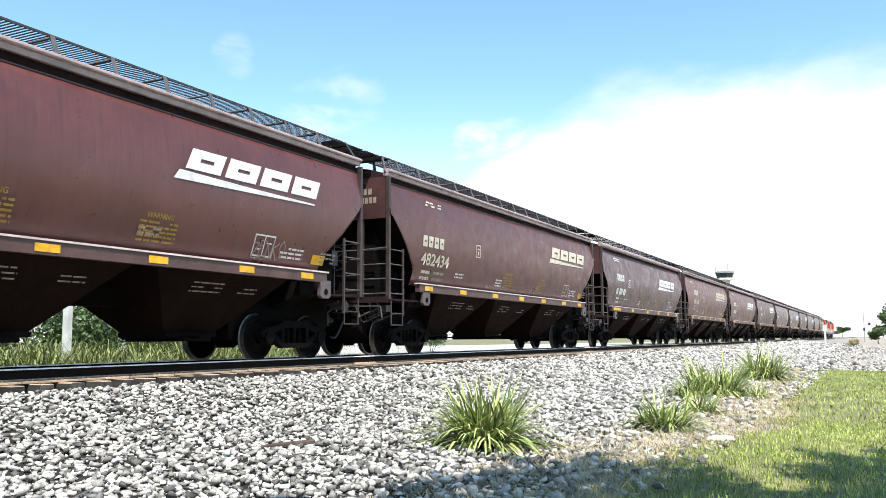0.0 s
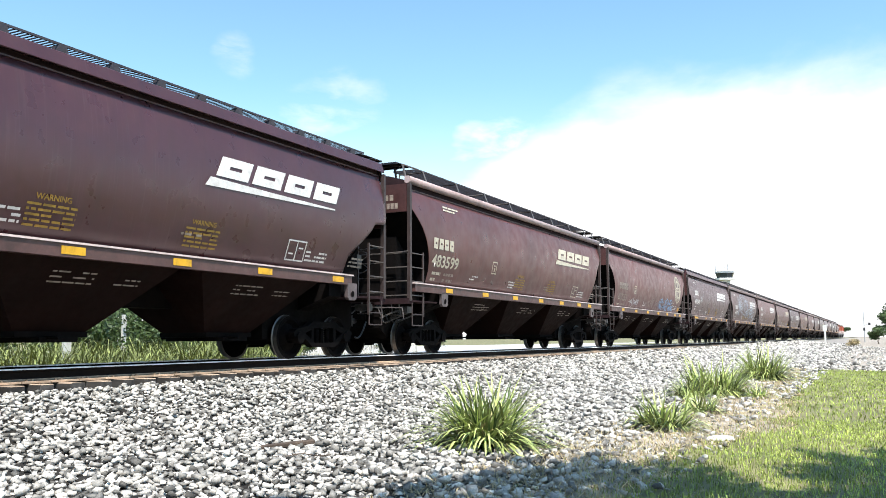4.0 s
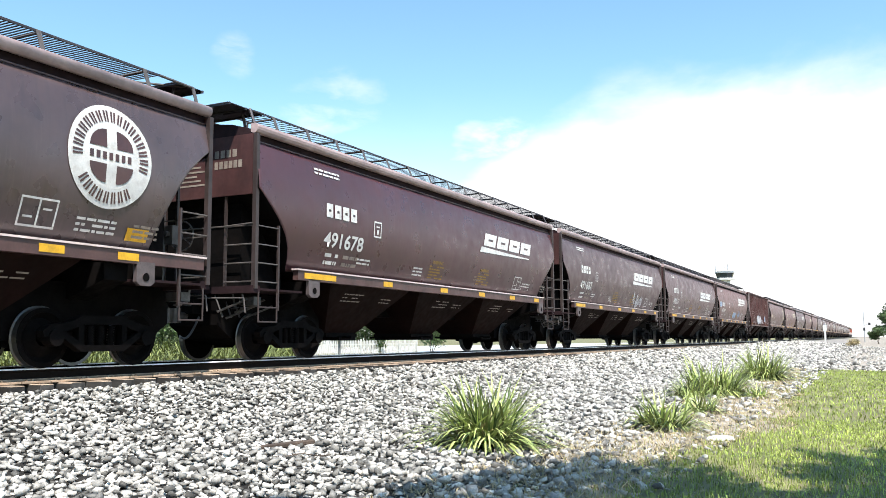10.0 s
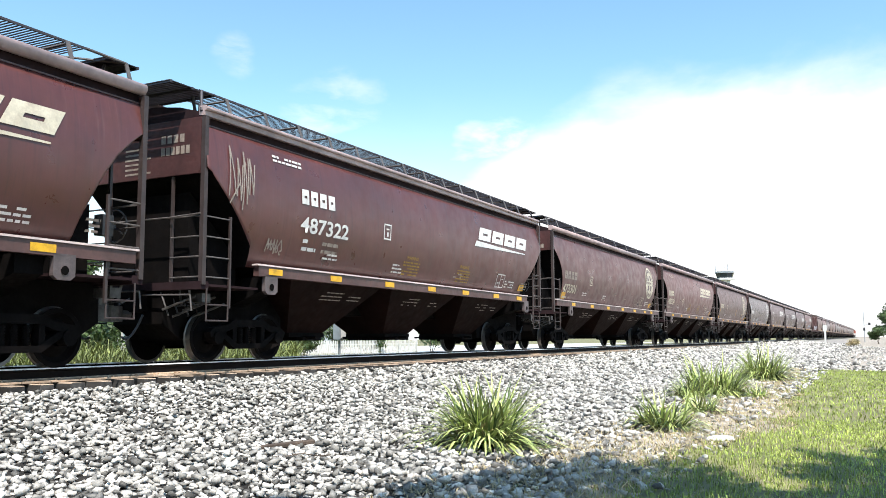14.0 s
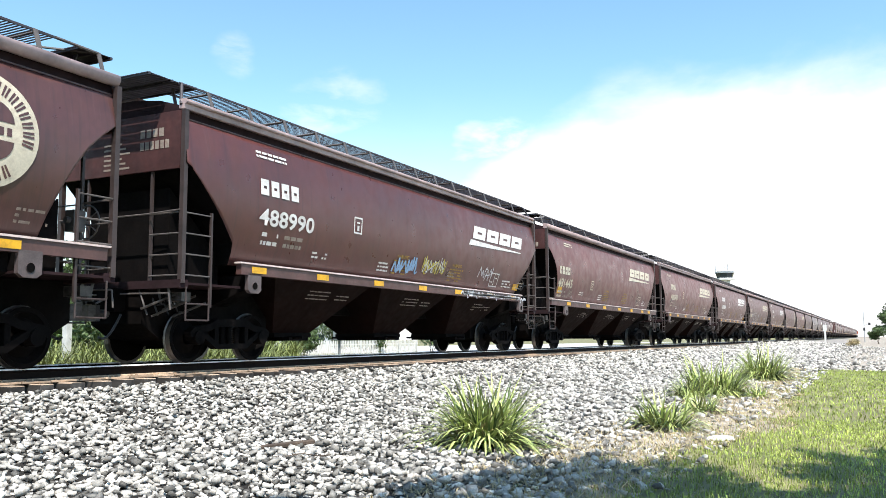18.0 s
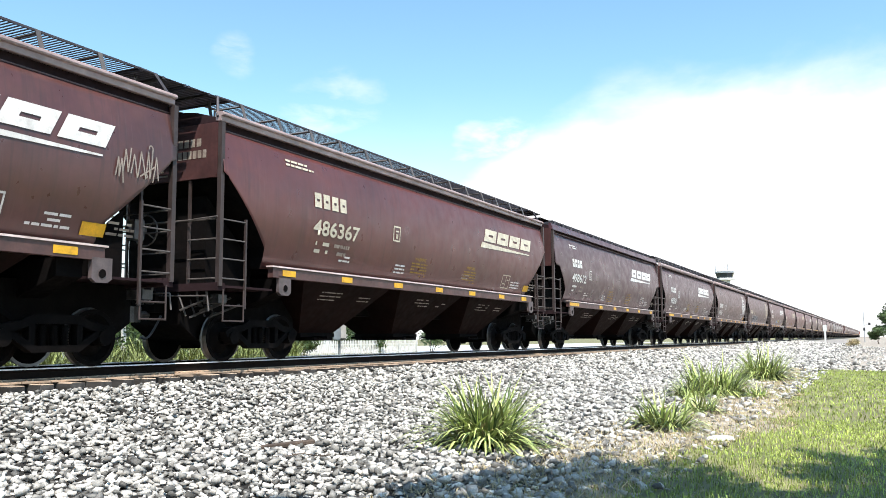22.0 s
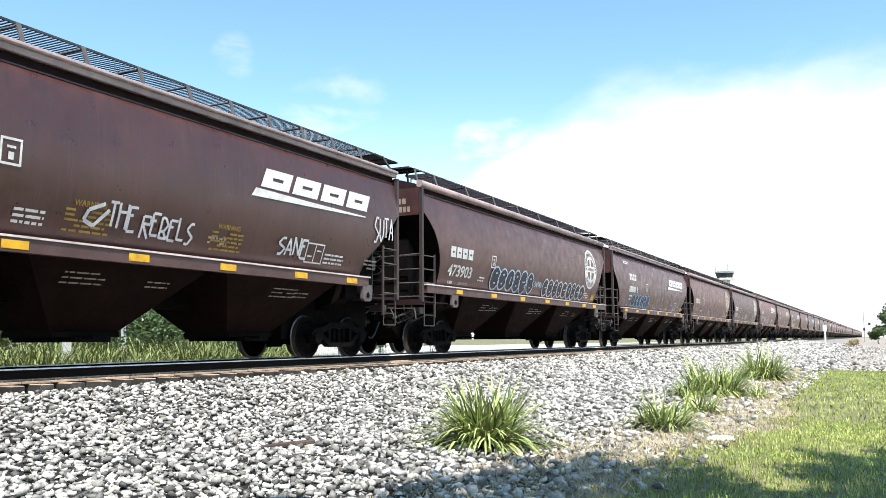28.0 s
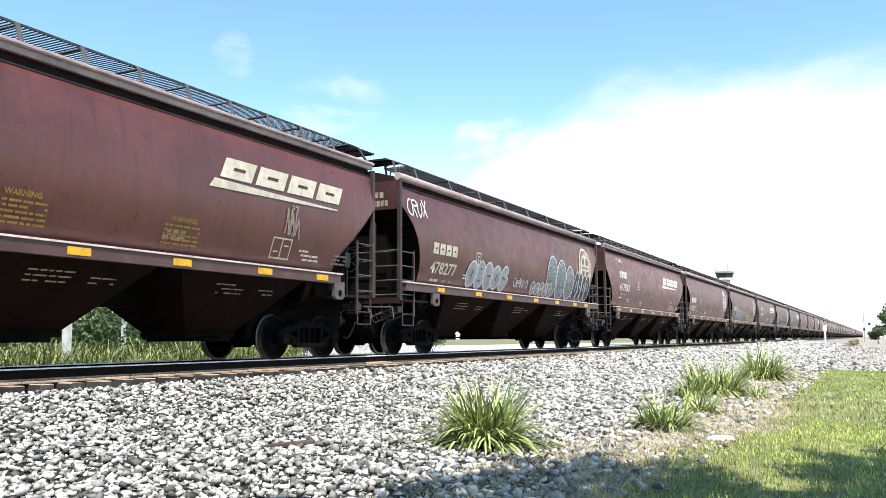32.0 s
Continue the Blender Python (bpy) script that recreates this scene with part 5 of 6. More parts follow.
for _i, (_o, _k, _p, _num, _e, _t, _ny, _lay, _ey) in enumerate(CARS):
    _c = copy_thing(KINDS[_k], Matrix.Translation((0, -_o + LEN / 2, 0)))
    if _o < -60:
        # never nearer than eighty metres: leave out what cannot be told there
        for _q in [q for q in _c.children_recursive if q.name.split(".")[0] in FAR_OFF]:
            bpy.data.objects.remove(_q)
    dress(_c, _k, _p, _num, _e, _t, 100 + _i, _ny, _lay, _ey)
    tagged(_c, WORDS[_p] + " " + SHAPES[_k], "hopper car", "freight train")
    TRAIN.append((_c, _o))
CAR_AT = {round(o): c for c, o in TRAIN}
for _c in KINDS.values():
    for _o in list(_c.children_recursive) + [_c]:
        bpy.data.objects.remove(_o)


# ---- spray paint on single cars, y from the trailing end ----
def paint_cars():
    T = -LEN / 2
    white, blue = "white spray-painted scrawl", "pale blue spray-painted scrawl"

    def scr(o, y, z, w, h, seed, mat=SPRAY_W, brush=0.045, loops=5, label=white):
        spray(CAR_AT[o], scrawl(T + y, z, w, h, seed, loops), brush, mat, label)

    def word(o, text, y, z, w, h, seed, mat=SPRAY_W, brush=0.05, wild=0.12, label=white):
        spray(CAR_AT[o], tag_strokes(text, T + y, z, w, h, seed, wild), brush, mat, label)

    word(18, "UNCLE", 4.0, 2.42, 2.9, 1.5, 1, SPRAY_L, 0.075, 0.2, "tall pale spray-painted letters with drips")
    word(18, "SUBW", 7.25, 2.2, 3.1, 1.5, 2, SPRAY_L, 0.07, 0.2, "tall pale spray-painted letters with drips")
    word(18, "IZAWOLE", 10.35, 2.1, 3.9, 1.05, 3, SPRAY_L, 0.065, 0.3, "tall pale blue spray-painted letters")
    for k, (y, z) in enumerate(((4.15, 2.0), (4.9, 2.3), (5.9, 2.1), (6.6, 2.2))):
        spray(CAR_AT[18], [[(T + y, z + 0.6), (T + y + 0.01, z)]], 0.02, SPRAY_W, "thin paint drip")
    word(18, "OSER OSER", 7.6, 2.0, 2.6, 0.24, 4, OCHRE, 0.025, 0.15, "thin yellow spray scrawl")
    word(18, "AWO", 13.8, 1.95, 0.9, 0.26, 5, SPRAY_W, 0.03)
    scr(18, 14.7, 1.95, 0.9, 0.3, 6, SPRAY_W, 0.03, 4)
    word(0, "ZENKO", 13.2, 2.02, 1.0, 0.32, 31, FADED, 0.025)
    scr(54, 4.05, 1.98, 1.5, 0.42, 7, SPRAY_W, 0.035)
    word(54, "KFC", 7.65, 2.02, 1.3, 0.36, 8, FADED, 0.035)
    word(54, "YOU STOLED", 10.3, 2.32, 3.0, 0.24, 9, SPRAY_B, 0.06, 0.15, blue)
    word(54, "YOU PAGE WRONG", 10.2, 2.0, 3.6, 0.24, 10, SPRAY_B, 0.06, 0.15, blue)
    scr(54, 9.95, 1.95, 0.5, 0.6, 11, SPRAY_B, 0.04, 1, blue)
    scr(128, 5.6, 1.95, 0.75, 0.42, 12, SPRAY_W, 0.03, 3)
    scr(128, 3.9, 1.95, 1.0, 0.3, 13, FADED, 0.02, 5)
    scr(164, 10.7, 1.95, 1.25, 0.7, 14, SPRAY_B, 0.03, 8)
    scr(164, 12.2, 2.02, 0.95, 0.46, 15, SPRAY_W, 0.03, 5)
    burner(CAR_AT[164], T + 0.95, 2.75, 0.95, 0.42, 16, SPRAY_B, SPRAY_W, 3)
    word(164, "NOBRIGN", 4.1, 2.05, 2.4, 0.3, 17, FADED, 0.035, 0.2)
    burner(CAR_AT[164], T + 8.0, 2.0, 1.6, 0.5, 18, SPRAY_B, SPRAY_W, 3)
    scr(164, 11.0, 2.05, 2.6, 0.4, 19, FADED, 0.03, 9)
    word(199, "ALB", 10.7, 1.98, 1.1, 0.5, 20, SPRAY_W, 0.06, 0.3)
    scr(199, 11.3, 1.92, 1.3, 0.55, 21, SPRAY_W, 0.04, 5)
    scr(235, 0.85, 3.05, 0.6, 0.42, 22, SPRAY_W, 0.04, 4)
    word(235, "BLAKE", 3.6, 1.98, 1.2, 0.3, 23, SPRAY_W, 0.03, 0.2)
    scr(235, 5.9, 1.98, 1.3, 0.42, 24, SPRAY_W, 0.035, 5)
    word(291, "TAKEOALI", 11.9, 1.95, 2.1, 0.3, 25, FADED, 0.04, 0.15)
    for o, y, c in ((254, 13.2, 3), (254, 16.2, 4), (254, 1.5, 2), (254, 9.6, 5), (673, 1.0, 2), (673, 9.0, 3)):
        poly_part(CAR_AT[o], [slab(T + y, 2.0 + 0.12 * (c % 3), 0.09, 0.5)], YELLOW, "reflector", "upright yellow reflective strip")
    for y, z0, z1 in ((4.3, 2.7, 4.15), (4.7, 2.3, 4.2), (7.2, 2.9, 4.15), (7.45, 2.2, 4.1), (10.0, 2.4, 4.0), (12.6, 2.5, 3.9)):
        spray(CAR_AT[254], [[(T + y, z1), (T + y + 0.02, (z0 + z1) / 2), (T + y - 0.01, z0)]], 0.022, FADED, "pale scratch down the side sheet")
    scr(309, 0.55, 2.75, 0.75, 1.2, 26, FADED, 0.03, 4, "long thin upright spray scrawl")
    scr(309, 1.8, 2.1, 0.5, 0.35, 27, FADED, 0.03, 3)
    scr(327, 2.6, 2.3, 0.8, 0.55, 28, SPRAY_W, 0.03, 3, "thin white spray scrawl")
    swollen(CAR_AT[327], T + 3.3, 1.92, 2.9, 0.92, 5, 28, None, SPRAY_W, SPRAY_W)
    swollen(CAR_AT[327], T + 7.0, 1.9, 1.2, 0.8, 2, 30, None, SPRAY_W, SPRAY_W)
    scr(382, 2.5, 1.98, 0.5, 0.4, 31, FADED, 0.03, 3)
    scr(401, 7.2, 2.05, 1.2, 0.5, 32, SPRAY_B, 0.06, 5, blue)
    scr(401, 8.7, 2.15, 1.35, 0.5, 33, SPRAY_Y, 0.03, 6, "greenish yellow spray scrawl")
    scr(401, 8.8, 2.15, 1.2, 0.45, 34, SPRAY_W, 0.03, 5)
    scr(401, 12.2, 2.15, 1.1, 0.45, 35, SPRAY_W, 0.03, 4)
    spray(CAR_AT[401], scrawl(T + 10.8, 1.64, 5.0, 0.16, 36, 22), 0.05, SPRAY_W, "white spray lettering on the sill", 0.0, lambda z: 1.612)
    burner(CAR_AT[419], T + 3.9, 1.92, 3.4, 0.62, 37, SPRAY_K, SPRAY_W, 6)
    word(419, "AWE", 3.1, 2.25, 0.55, 0.26, 38, SPRAY_W, 0.035)
    word(419, "ZIGZAG", 8.5, 2.08, 1.7, 0.28, 39, FADED, 0.05, 0.08)
    scr(509, 15.6, 2.85, 0.9, 0.65, 40, FADED, 0.025, 6)
    burner(CAR_AT[509], T + 3.7, 1.9, 2.5, 0.5, 41, SPRAY_Y, SPRAY_W, 6)
    burner(CAR_AT[509], T + 6.2, 1.9, 2.1, 0.42, 42, SPRAY_Y, SPRAY_W, 5)
    word(527, "ZOEWAR", 9.2, 2.1, 0.95, 0.36, 43, SPRAY_W, 0.03, 0.2)
    word(527, "LETREK", 10.6, 2.05, 1.2, 0.38, 44, SPRAY_W, 0.04, 0.2)
    word(527, "WOEWOE", 12.1, 2.02, 1.9, 0.34, 45, SPRAY_W, 0.04, 0.2)
    word(545, "DOMIE", 4.75, 2.1, 1.75, 0.52, 47, SPRAY_W, 0.085, 0.3)
    spray(CAR_AT[545], [[(T + 5.0, 2.02), (T + 6.3, 2.12), (T + 6.5, 2.0)], [(T + 7.7, 2.02), (T + 9.0, 2.06)], [(T + 11.0, 2.03), (T + 12.4, 2.06)]], 0.05, SPRAY_W, "white spray-painted underlines")
    word(545, "VETZEY", 7.8, 2.1, 1.35, 0.42, 48, SPRAY_W, 0.07, 0.25)
    word(545, "AOOD", 11.1, 2.1, 1.3, 0.34, 49, SPRAY_W, 0.06, 0.2)
    scr(564, 7.8, 2.0, 0.9, 0.55, 50, SPRAY_W, 0.035, 4)
    scr(564, 8.9, 2.0, 0.8, 0.5, 51, FADED, 0.03, 4)
    scr(564, 4.0, 2.25, 0.95, 0.2, 52, FADED, 0.02, 5)
    swollen(CAR_AT[618], T + 4.6, 1.93, 3.6, 0.72, 6, 53, SPRAY_K, SPRAY_L, SPRAY_L)
    scr(618, 8.3, 2.15, 0.8, 0.25, 52, SPRAY_L, 0.03, 4, blue)
    swollen(CAR_AT[618], T + 9.2, 1.93, 4.8, 0.60, 9, 54, SPRAY_K, SPRAY_W, SPRAY_W)
    swollen(CAR_AT[600], T + 3.5, 1.95, 3.5, 0.6, 6, 55, SPRAY_K, SPRAY_B, SPRAY_B)
    word(637, "THE", 8.0, 2.15, 0.6, 0.36, 56, SPRAY_W, 0.045, 0.1)
    word(637, "REBELS", 8.7, 2.1, 1.2, 0.34, 57, SPRAY_W, 0.045, 0.1)
    spray(CAR_AT[637], [[(T + 7.9, 2.5), (T + 7.62, 2.38), (T + 7.56, 2.22), (T + 7.75, 2.15), (T + 8.0, 2.42)]], 0.06, SPRAY_W, white)
    word(637, "SANE", 12.25, 2.12, 1.0, 0.34, 58, SPRAY_W, 0.05, 0.15)
    word(637, "SUTA", 15.7, 2.75, 0.9, 0.5, 59, SPRAY_W, 0.05, 0.2)
    swollen(CAR_AT[655], T + 3.2, 1.92, 4.3, 1.15, 5, 60, SPRAY_S, SPRAY_K, SPRAY_K, fall=0.18)
    swollen(CAR_AT[655], T + 7.4, 1.92, 2.6, 0.80, 5, 61, SPRAY_T, SPRAY_S, SPRAY_S)
    word(655, "NOKA", 10.1, 1.95, 2.3, 0.62, 62, SPRAY_Y, 0.15, 0.12, "yellow spray-painted letters")
    word(655, "JEHK", 13.5, 2.0, 1.9, 0.5, 63, SPRAY_B, 0.08, 0.1, blue)
    swollen(CAR_AT[709], T + 4.0, 1.92, 3.0, 0.78, 5, 64, SPRAY_S, SPRAY_W, SPRAY_K)
    word(709, "CRANIO", 7.6, 2.15, 1.3, 0.26, 65, SPRAY_W, 0.035, 0.2)
    burner(CAR_AT[709], T + 9.2, 1.92, 2.1, 0.46, 66, FADED, SPRAY_W, 5)
    swollen(CAR_AT[709], T + 10.7, 1.93, 2.9, 1.42, 3, 67, SPRAY_T, SPRAY_W, SPRAY_S, fall=0.12)
    swollen(CAR_AT[709], T + 13.7, 1.88, 2.0, 1.12, 4, 68, SPRAY_K, SPRAY_W, SPRAY_W)
    word(709, "CRUX", 0.3, 3.55, 1.1, 0.45, 69, SPRAY_W, 0.05, 0.15)
    scr(728, 13.5, 2.4, 0.5, 0.6, 70, FADED, 0.04, 3)


paint_cars()


# ---- locomotives at the head ----
def locomotive():
    loco = thing("locomotive", "orange and black diesel freight locomotive", "locomotive")
    bm = bmesh.new()
    box(bm, -1.5, -11.0, 1.15, 1.5, 11.0, 1.55)
    part("frame", bm, BLACK, loco)
    bm = bmesh.new()
    prism(bm, [(-1.05, 1.55), (-1.05, 4.3), (-0.75, 4.6), (0.75, 4.6), (1.05, 4.3), (1.05, 1.55)], 1, -9.6, 6.2)
    part("hood", bm, ORANGE, loco, "orange engine hood")
    bm = bmesh.new()
    prism(bm, [(-1.5, 1.9), (-1.5, 4.2), (-1.0, 4.7), (1.0, 4.7), (1.5, 4.2), (1.5, 1.9)], 1, 6.2, 8.6)
    cab = part("cab", bm, ORANGE, loco)
    bm = bmesh.new()
    box(bm, 1.502, 6.5, 3.3, 1.515, 8.2, 4.0)
    part("window", bm, GLASS, cab)
    bm = bmesh.new()
    box(bm, -0.8, 8.6, 1.55, 0.8, 10.6, 3.2)
    part("nose", bm, ORANGE, loco)
    bm = bmesh.new()
    prism(bm, [(-1.6, 3.9), (-1.6, 4.6), (1.6, 4.6), (1.6, 3.9)], 1, -10.6, -7.6)
    part("radiator", bm, BLACK, loco)
    bm = bmesh.new()
    prism(bm, [(-1.4, 0.5), (-1.5, 1.15), (1.5, 1.15), (1.4, 0.5)], 1, -3.0, 3.0)
    part("fuel_tank", bm, BLACK, loco)
    for y in (-7.2, 7.2):
        bm = bmesh.new()
        box(bm, -1.1, -2.4, 0.45, 1.1, 2.4, 0.95)
        tr = part("truck", bm, UNDER, loco, at=(0, y, 0))
        for a in (-1.8, 0.0, 1.8):
            part("wheelset", WHEEL_MESH, None, tr, at=(0, a, 0.457))
    bm = bmesh.new()
    for y in [-10.5 + 1.5 * k for k in range(15)]:
        for s in (-1, 1):
            rod(bm, (s * 1.45, y, 1.55), (s * 1.45, y, 2.55), 0.02, 5)
    for s in (-1, 1):
        rod(bm, (s * 1.45, -10.5, 2.55), (s * 1.45, 10.5, 2.55), 0.02, 5)
    part("handrail", bm, WHITE, loco)
    return tagged(loco, group="freight train")


_l = locomotive()
for _k in range(3):
    _o = -200.40 - 20.6 - 22.4 * _k - 0.6
    TRAIN.append((_l if _k == 0 else copy_thing(_l, Matrix.Identity(4)), _o + LEN / 2 - 0.0 + 0.5))


# ---- plants ----
def foliage(name, blobs, n, leaf, seed, mat=LEAF):
    """Many small leaves in clumps: blobs are (x, y, z, rx, ry, rz), leaves lie in their outer shells."""
    rs = np.random.RandomState(seed)
    b = np.array(blobs)
    vol = b[:, 3] * b[:, 4] * b[:, 5]
    pick = rs.choice(len(b), n, p=vol / vol.sum())
    d = rs.normal(size=(n, 3))
    d /= np.linalg.norm(d, axis=1)[:, None]
    r = rs.uniform(0.35, 1.08, n) ** 0.6
    c = b[pick, :3] + d * r[:, None] * b[pick, 3:] * (1 + 0.25 * np.sin(d[:, :1] * 9 + d[:, 1:2] * 7 + pick[:, None]))
    u = rs.normal(size=(n, 3))
    u /= np.linalg.norm(u, axis=1)[:, None]
    w = np.cross(u, rs.normal(size=(n, 3)))
    w /= np.linalg.norm(w, axis=1)[:, None]
    s = leaf * rs.uniform(0.6, 1.5, (n, 1))
    v = np.stack([c - u * s, c + w * s * 0.5, c + u * s, c - w * s * 0.5], 1).reshape(-1, 3)
    f = np.arange(4 * n).reshape(n, 4)
    return soup(name, v, f, mat)


def tree(x, y, height, spread, n, leaf, seed, label, z=None, stems=1, clear=0.0):
    rs = random.Random(seed)
    base = float(ground_z(x, y)) if z is None else z
    t = thing("tree", label, "tree", Matrix.Translation((x, y, base)))
    bm = bmesh.new()
    blobs = []
    for s in range(stems):
        px, py, pz, r = rs.uniform(-0.3, 0.3) * (stems > 1), rs.uniform(-0.3, 0.3) * (stems > 1), -0.1, 0.035 * height
        pts = [(px, py, pz)]
        for k in range(4):
            px, py, pz = px + rs.uniform(-0.06, 0.06) * height, py + rs.uniform(-0.06, 0.06) * height, pz + height * 0.17
            pts.append((px, py, pz))
        for i, (p, q) in enumerate(zip(pts, pts[1:])):
            rod(bm, p, q, r * (1 - 0.2 * i), 7, r * (0.8 - 0.2 * i))
        for k in range(7):
            a, p = rs.uniform(0, 6.28), pts[2 + k % 3]
            q = (p[0] + math.cos(a) * spread * rs.uniform(0.3, 0.8), p[1] + math.sin(a) * spread * rs.uniform(0.3, 0.8), p[2] + height * rs.uniform(0.1, 0.3))
            rod(bm, p, q, r * 0.35, 5, r * 0.1)
            blobs.append((*q, spread * rs.uniform(0.28, 0.5), spread * rs.uniform(0.28, 0.5), height * rs.uniform(0.10, 0.18)))
        blobs.append((px, py, pz + height * 0.12, spread * 0.4, spread * 0.4, height * 0.16))
    blobs = [(q[0], q[1], max(q[2], clear + 1.1 * q[5]), *q[3:]) for q in blobs]
    part("trunk", bm, BARK, t)
    part("crown", foliage("crown", blobs, n, leaf, seed), None, t)
    return t


def shrub(x, y, height, spread, n, leaf, seed, label, mat=LEAF):
    rs = random.Random(seed)
    z = float(ground_z(x, y))
    t = thing("shrub", label, "shrub", Matrix.Translation((x, y, z)), "shrubs beside the track")
    bm = bmesh.new()
    blobs = []
    for k in range(7):
        a, r = rs.uniform(0, 6.28), spread * rs.uniform(0.1, 0.75)
        q = (math.cos(a) * r, math.sin(a) * r, height * rs.uniform(0.3, 0.75))
        rod(bm, (q[0] * 0.2, q[1] * 0.2, -0.05), q, 0.03, 5, 0.012)
        blobs.append((*q, spread * rs.uniform(0.3, 0.5), spread * rs.uniform(0.3, 0.5), height * rs.uniform(0.2, 0.34)))
    part("stems", bm, BARK, t)
    part("leaves", foliage("leaves", blobs, n, leaf, seed, mat), None, t)


# shrubs and tall grass beyond the track
for _i, (_x, _y, _h, _s) in enumerate(((-12.5, 10.5, 2.6, 2.0), (-13.5, 13.8, 2.9, 2.2), (-12.8, 17.2, 2.7, 2.0), (-13.4, 21.5, 2.5, 2.0), (-14.0, 25.5, 2.9, 2.0), (-14.5, 29.5, 2.6, 1.9), (-12.0, 7.0, 2.4, 2.0), (-21.5, 46.5, 3.2, 2.2), (-22.5, 51.5, 3.2, 2.2), (-16.0, 8.0, 3.3, 2.2), (-16.5, 10.2, 3.4, 2.2), (-16.5, 27.0, 3.4, 2.3), (-17.0, 30.0, 3.4, 2.3), (-17.0, 33.0, 3.2, 2.3), (-17.5, 36.0, 3.0, 2.2), (-14.2, 15.6, 3.0, 2.0), (-15.0, 12.0, 3.2, 2.2), (-15.5, 15.5, 3.3, 2.2), (-15.0, 19.3, 3.2, 2.2), (-15.6, 23.3, 3.2, 2.2),
                                       (-16.5, 39.0, 1.8, 1.2), (-19.0, 50.0, 2.9, 1.4), (-21.0, 63.0, 3.0, 1.6))):
    shrub(_x, _y, _h, _s, 4200, 0.075, 300 + _i, "dense green leafy shrub beyond the track")
_rs = np.random.RandomState(61)
_n = 30000
_x, _y = -_rs.uniform(5.5, 13.0, _n), 4 + 46 * _rs.uniform(0, 1, _n) ** 1.2
_k = _y < 28.3 - 1.35 * (_x + 9.0)
_x, _y = _x[_k], _y[_k]
tagged(blades("tall_grass", _x, _y, 0.98 + 0.3 * np.sin(_x * 2.3 + 1.1 * _y) + 0.22 * np.sin(3.7 * _y - 1.3 * _x), 0.032, 1.3, 62, WEED), "tall sunlit yellow-green grass beyond the track", "grass", kind="stuff")
_n = 9000
_x, _y = -_rs.uniform(5.5, 16.0, _n), 50 + 80 * _rs.uniform(0, 1, _n) ** 1.3
tagged(blades("tall_grass", _x, _y, 0.16, 0.05, 0.7, 63, LAWN), "tall sunlit yellow-green grass beyond the track", "grass", kind="stuff")

# trees: behind the shrubs, far along the track, and the one behind the camera that shades the foreground
tree(-36.0, 29.0, 13.0, 3.4, 9000, 0.16, 71, "tall leafy tree with sparse crown")
tree(-30.0, 34.0, 6.5, 2.2, 4000, 0.14, 72, "small leafy tree behind the shrubs")
tree(14.6, 190.0, 6.6, 3.2, 5000, 0.22, 73, "dark round leafy tree beside the dirt track")
tree(17.5, 205.0, 9.5, 3.6, 5000, 0.24, 74, "dark round leafy tree beside the dirt track")
tree(12.7, 186.0, 3.4, 2.0, 2500, 0.18, 75, "low dark leafy tree beside the dirt track")
for _i, (_x, _y) in enumerate(((-26.0, 900.0), (-38.0, 940.0), (-18.0, 980.0), (-52.0, 960.0))):
    tree(_x, _y, 11.0, 7.0, 1500, 0.9, 80 + _i, "distant dark leafy tree near the horizon")
shrub(9.6, 122.0, 1.2, 0.9, 900, 0.09, 91, "low dry tan bush beside the track", STRAW)
tree(14.5, 3.2, 9.6, 4.2, 18000, 0.16, 95, "broad leafy tree on the lawn", clear=4.5)
tree(17.6, 5.0, 9.4, 4.0, 17000, 0.17, 96, "broad leafy tree on the lawn", clear=4.5)

# ---- things beyond the track ----
def post(x, y, w, z1, label):
    bm = bmesh.new()
    box(bm, -w / 2, -w / 2, 0, w / 2, w / 2, z1)
    bmesh.ops.bevel(bm, geom=bm.edges[:], offset=w * 0.08, segments=2, affect="EDGES")
    z = float(ground_z(x, y))
    solid("concrete_post", bm, CONCRETE, label, "post", Matrix.Translation((x, y, z - 0.05)), "posts beyond the track")


post(-9.0, 17.2, 0.20, 2.15, "pale square concrete post in grass")
post(-11.5, 21.6, 0.13, 2.0, "weathered concrete post among shrubs")


def picket_fence():
    f = thing("picket_fence", "white wooden picket fence beyond the track", "fence", Matrix.Translation((-18.0, 0, float(ground_z(-18.0, 40.0)))))
    bm = bmesh.new()
    prism(bm, [(-0.05, 0.0), (0.05, 0.0), (0.05, 0.92), (0.0, 1.0), (-0.05, 0.92)], 0, -0.012, 0.012)
    picket = mesh_of(bm, "picket", WHITE)
    for k in range(80):
        part("picket", picket, None, f, at=(0.0, 40.0 + 0.19 * k, 0))
    for z in (0.25, 0.72):
        bm = bmesh.new()
        box(bm, -0.055, 39.9, z - 0.04, -0.014, 55.2, z + 0.04)
        part("fence_rail", bm, WHITE, f)
    bm = bmesh.new()
    box(bm, -0.05, -0.05, 0, 0.05, 0.05, 1.05)
    fp = mesh_of(bm, "fence_post", WHITE)
    for k in range(7):
        part("fence_post", fp, None, f, at=(-0.11, 40.0 + 2.5 * k, 0))


picket_fence()


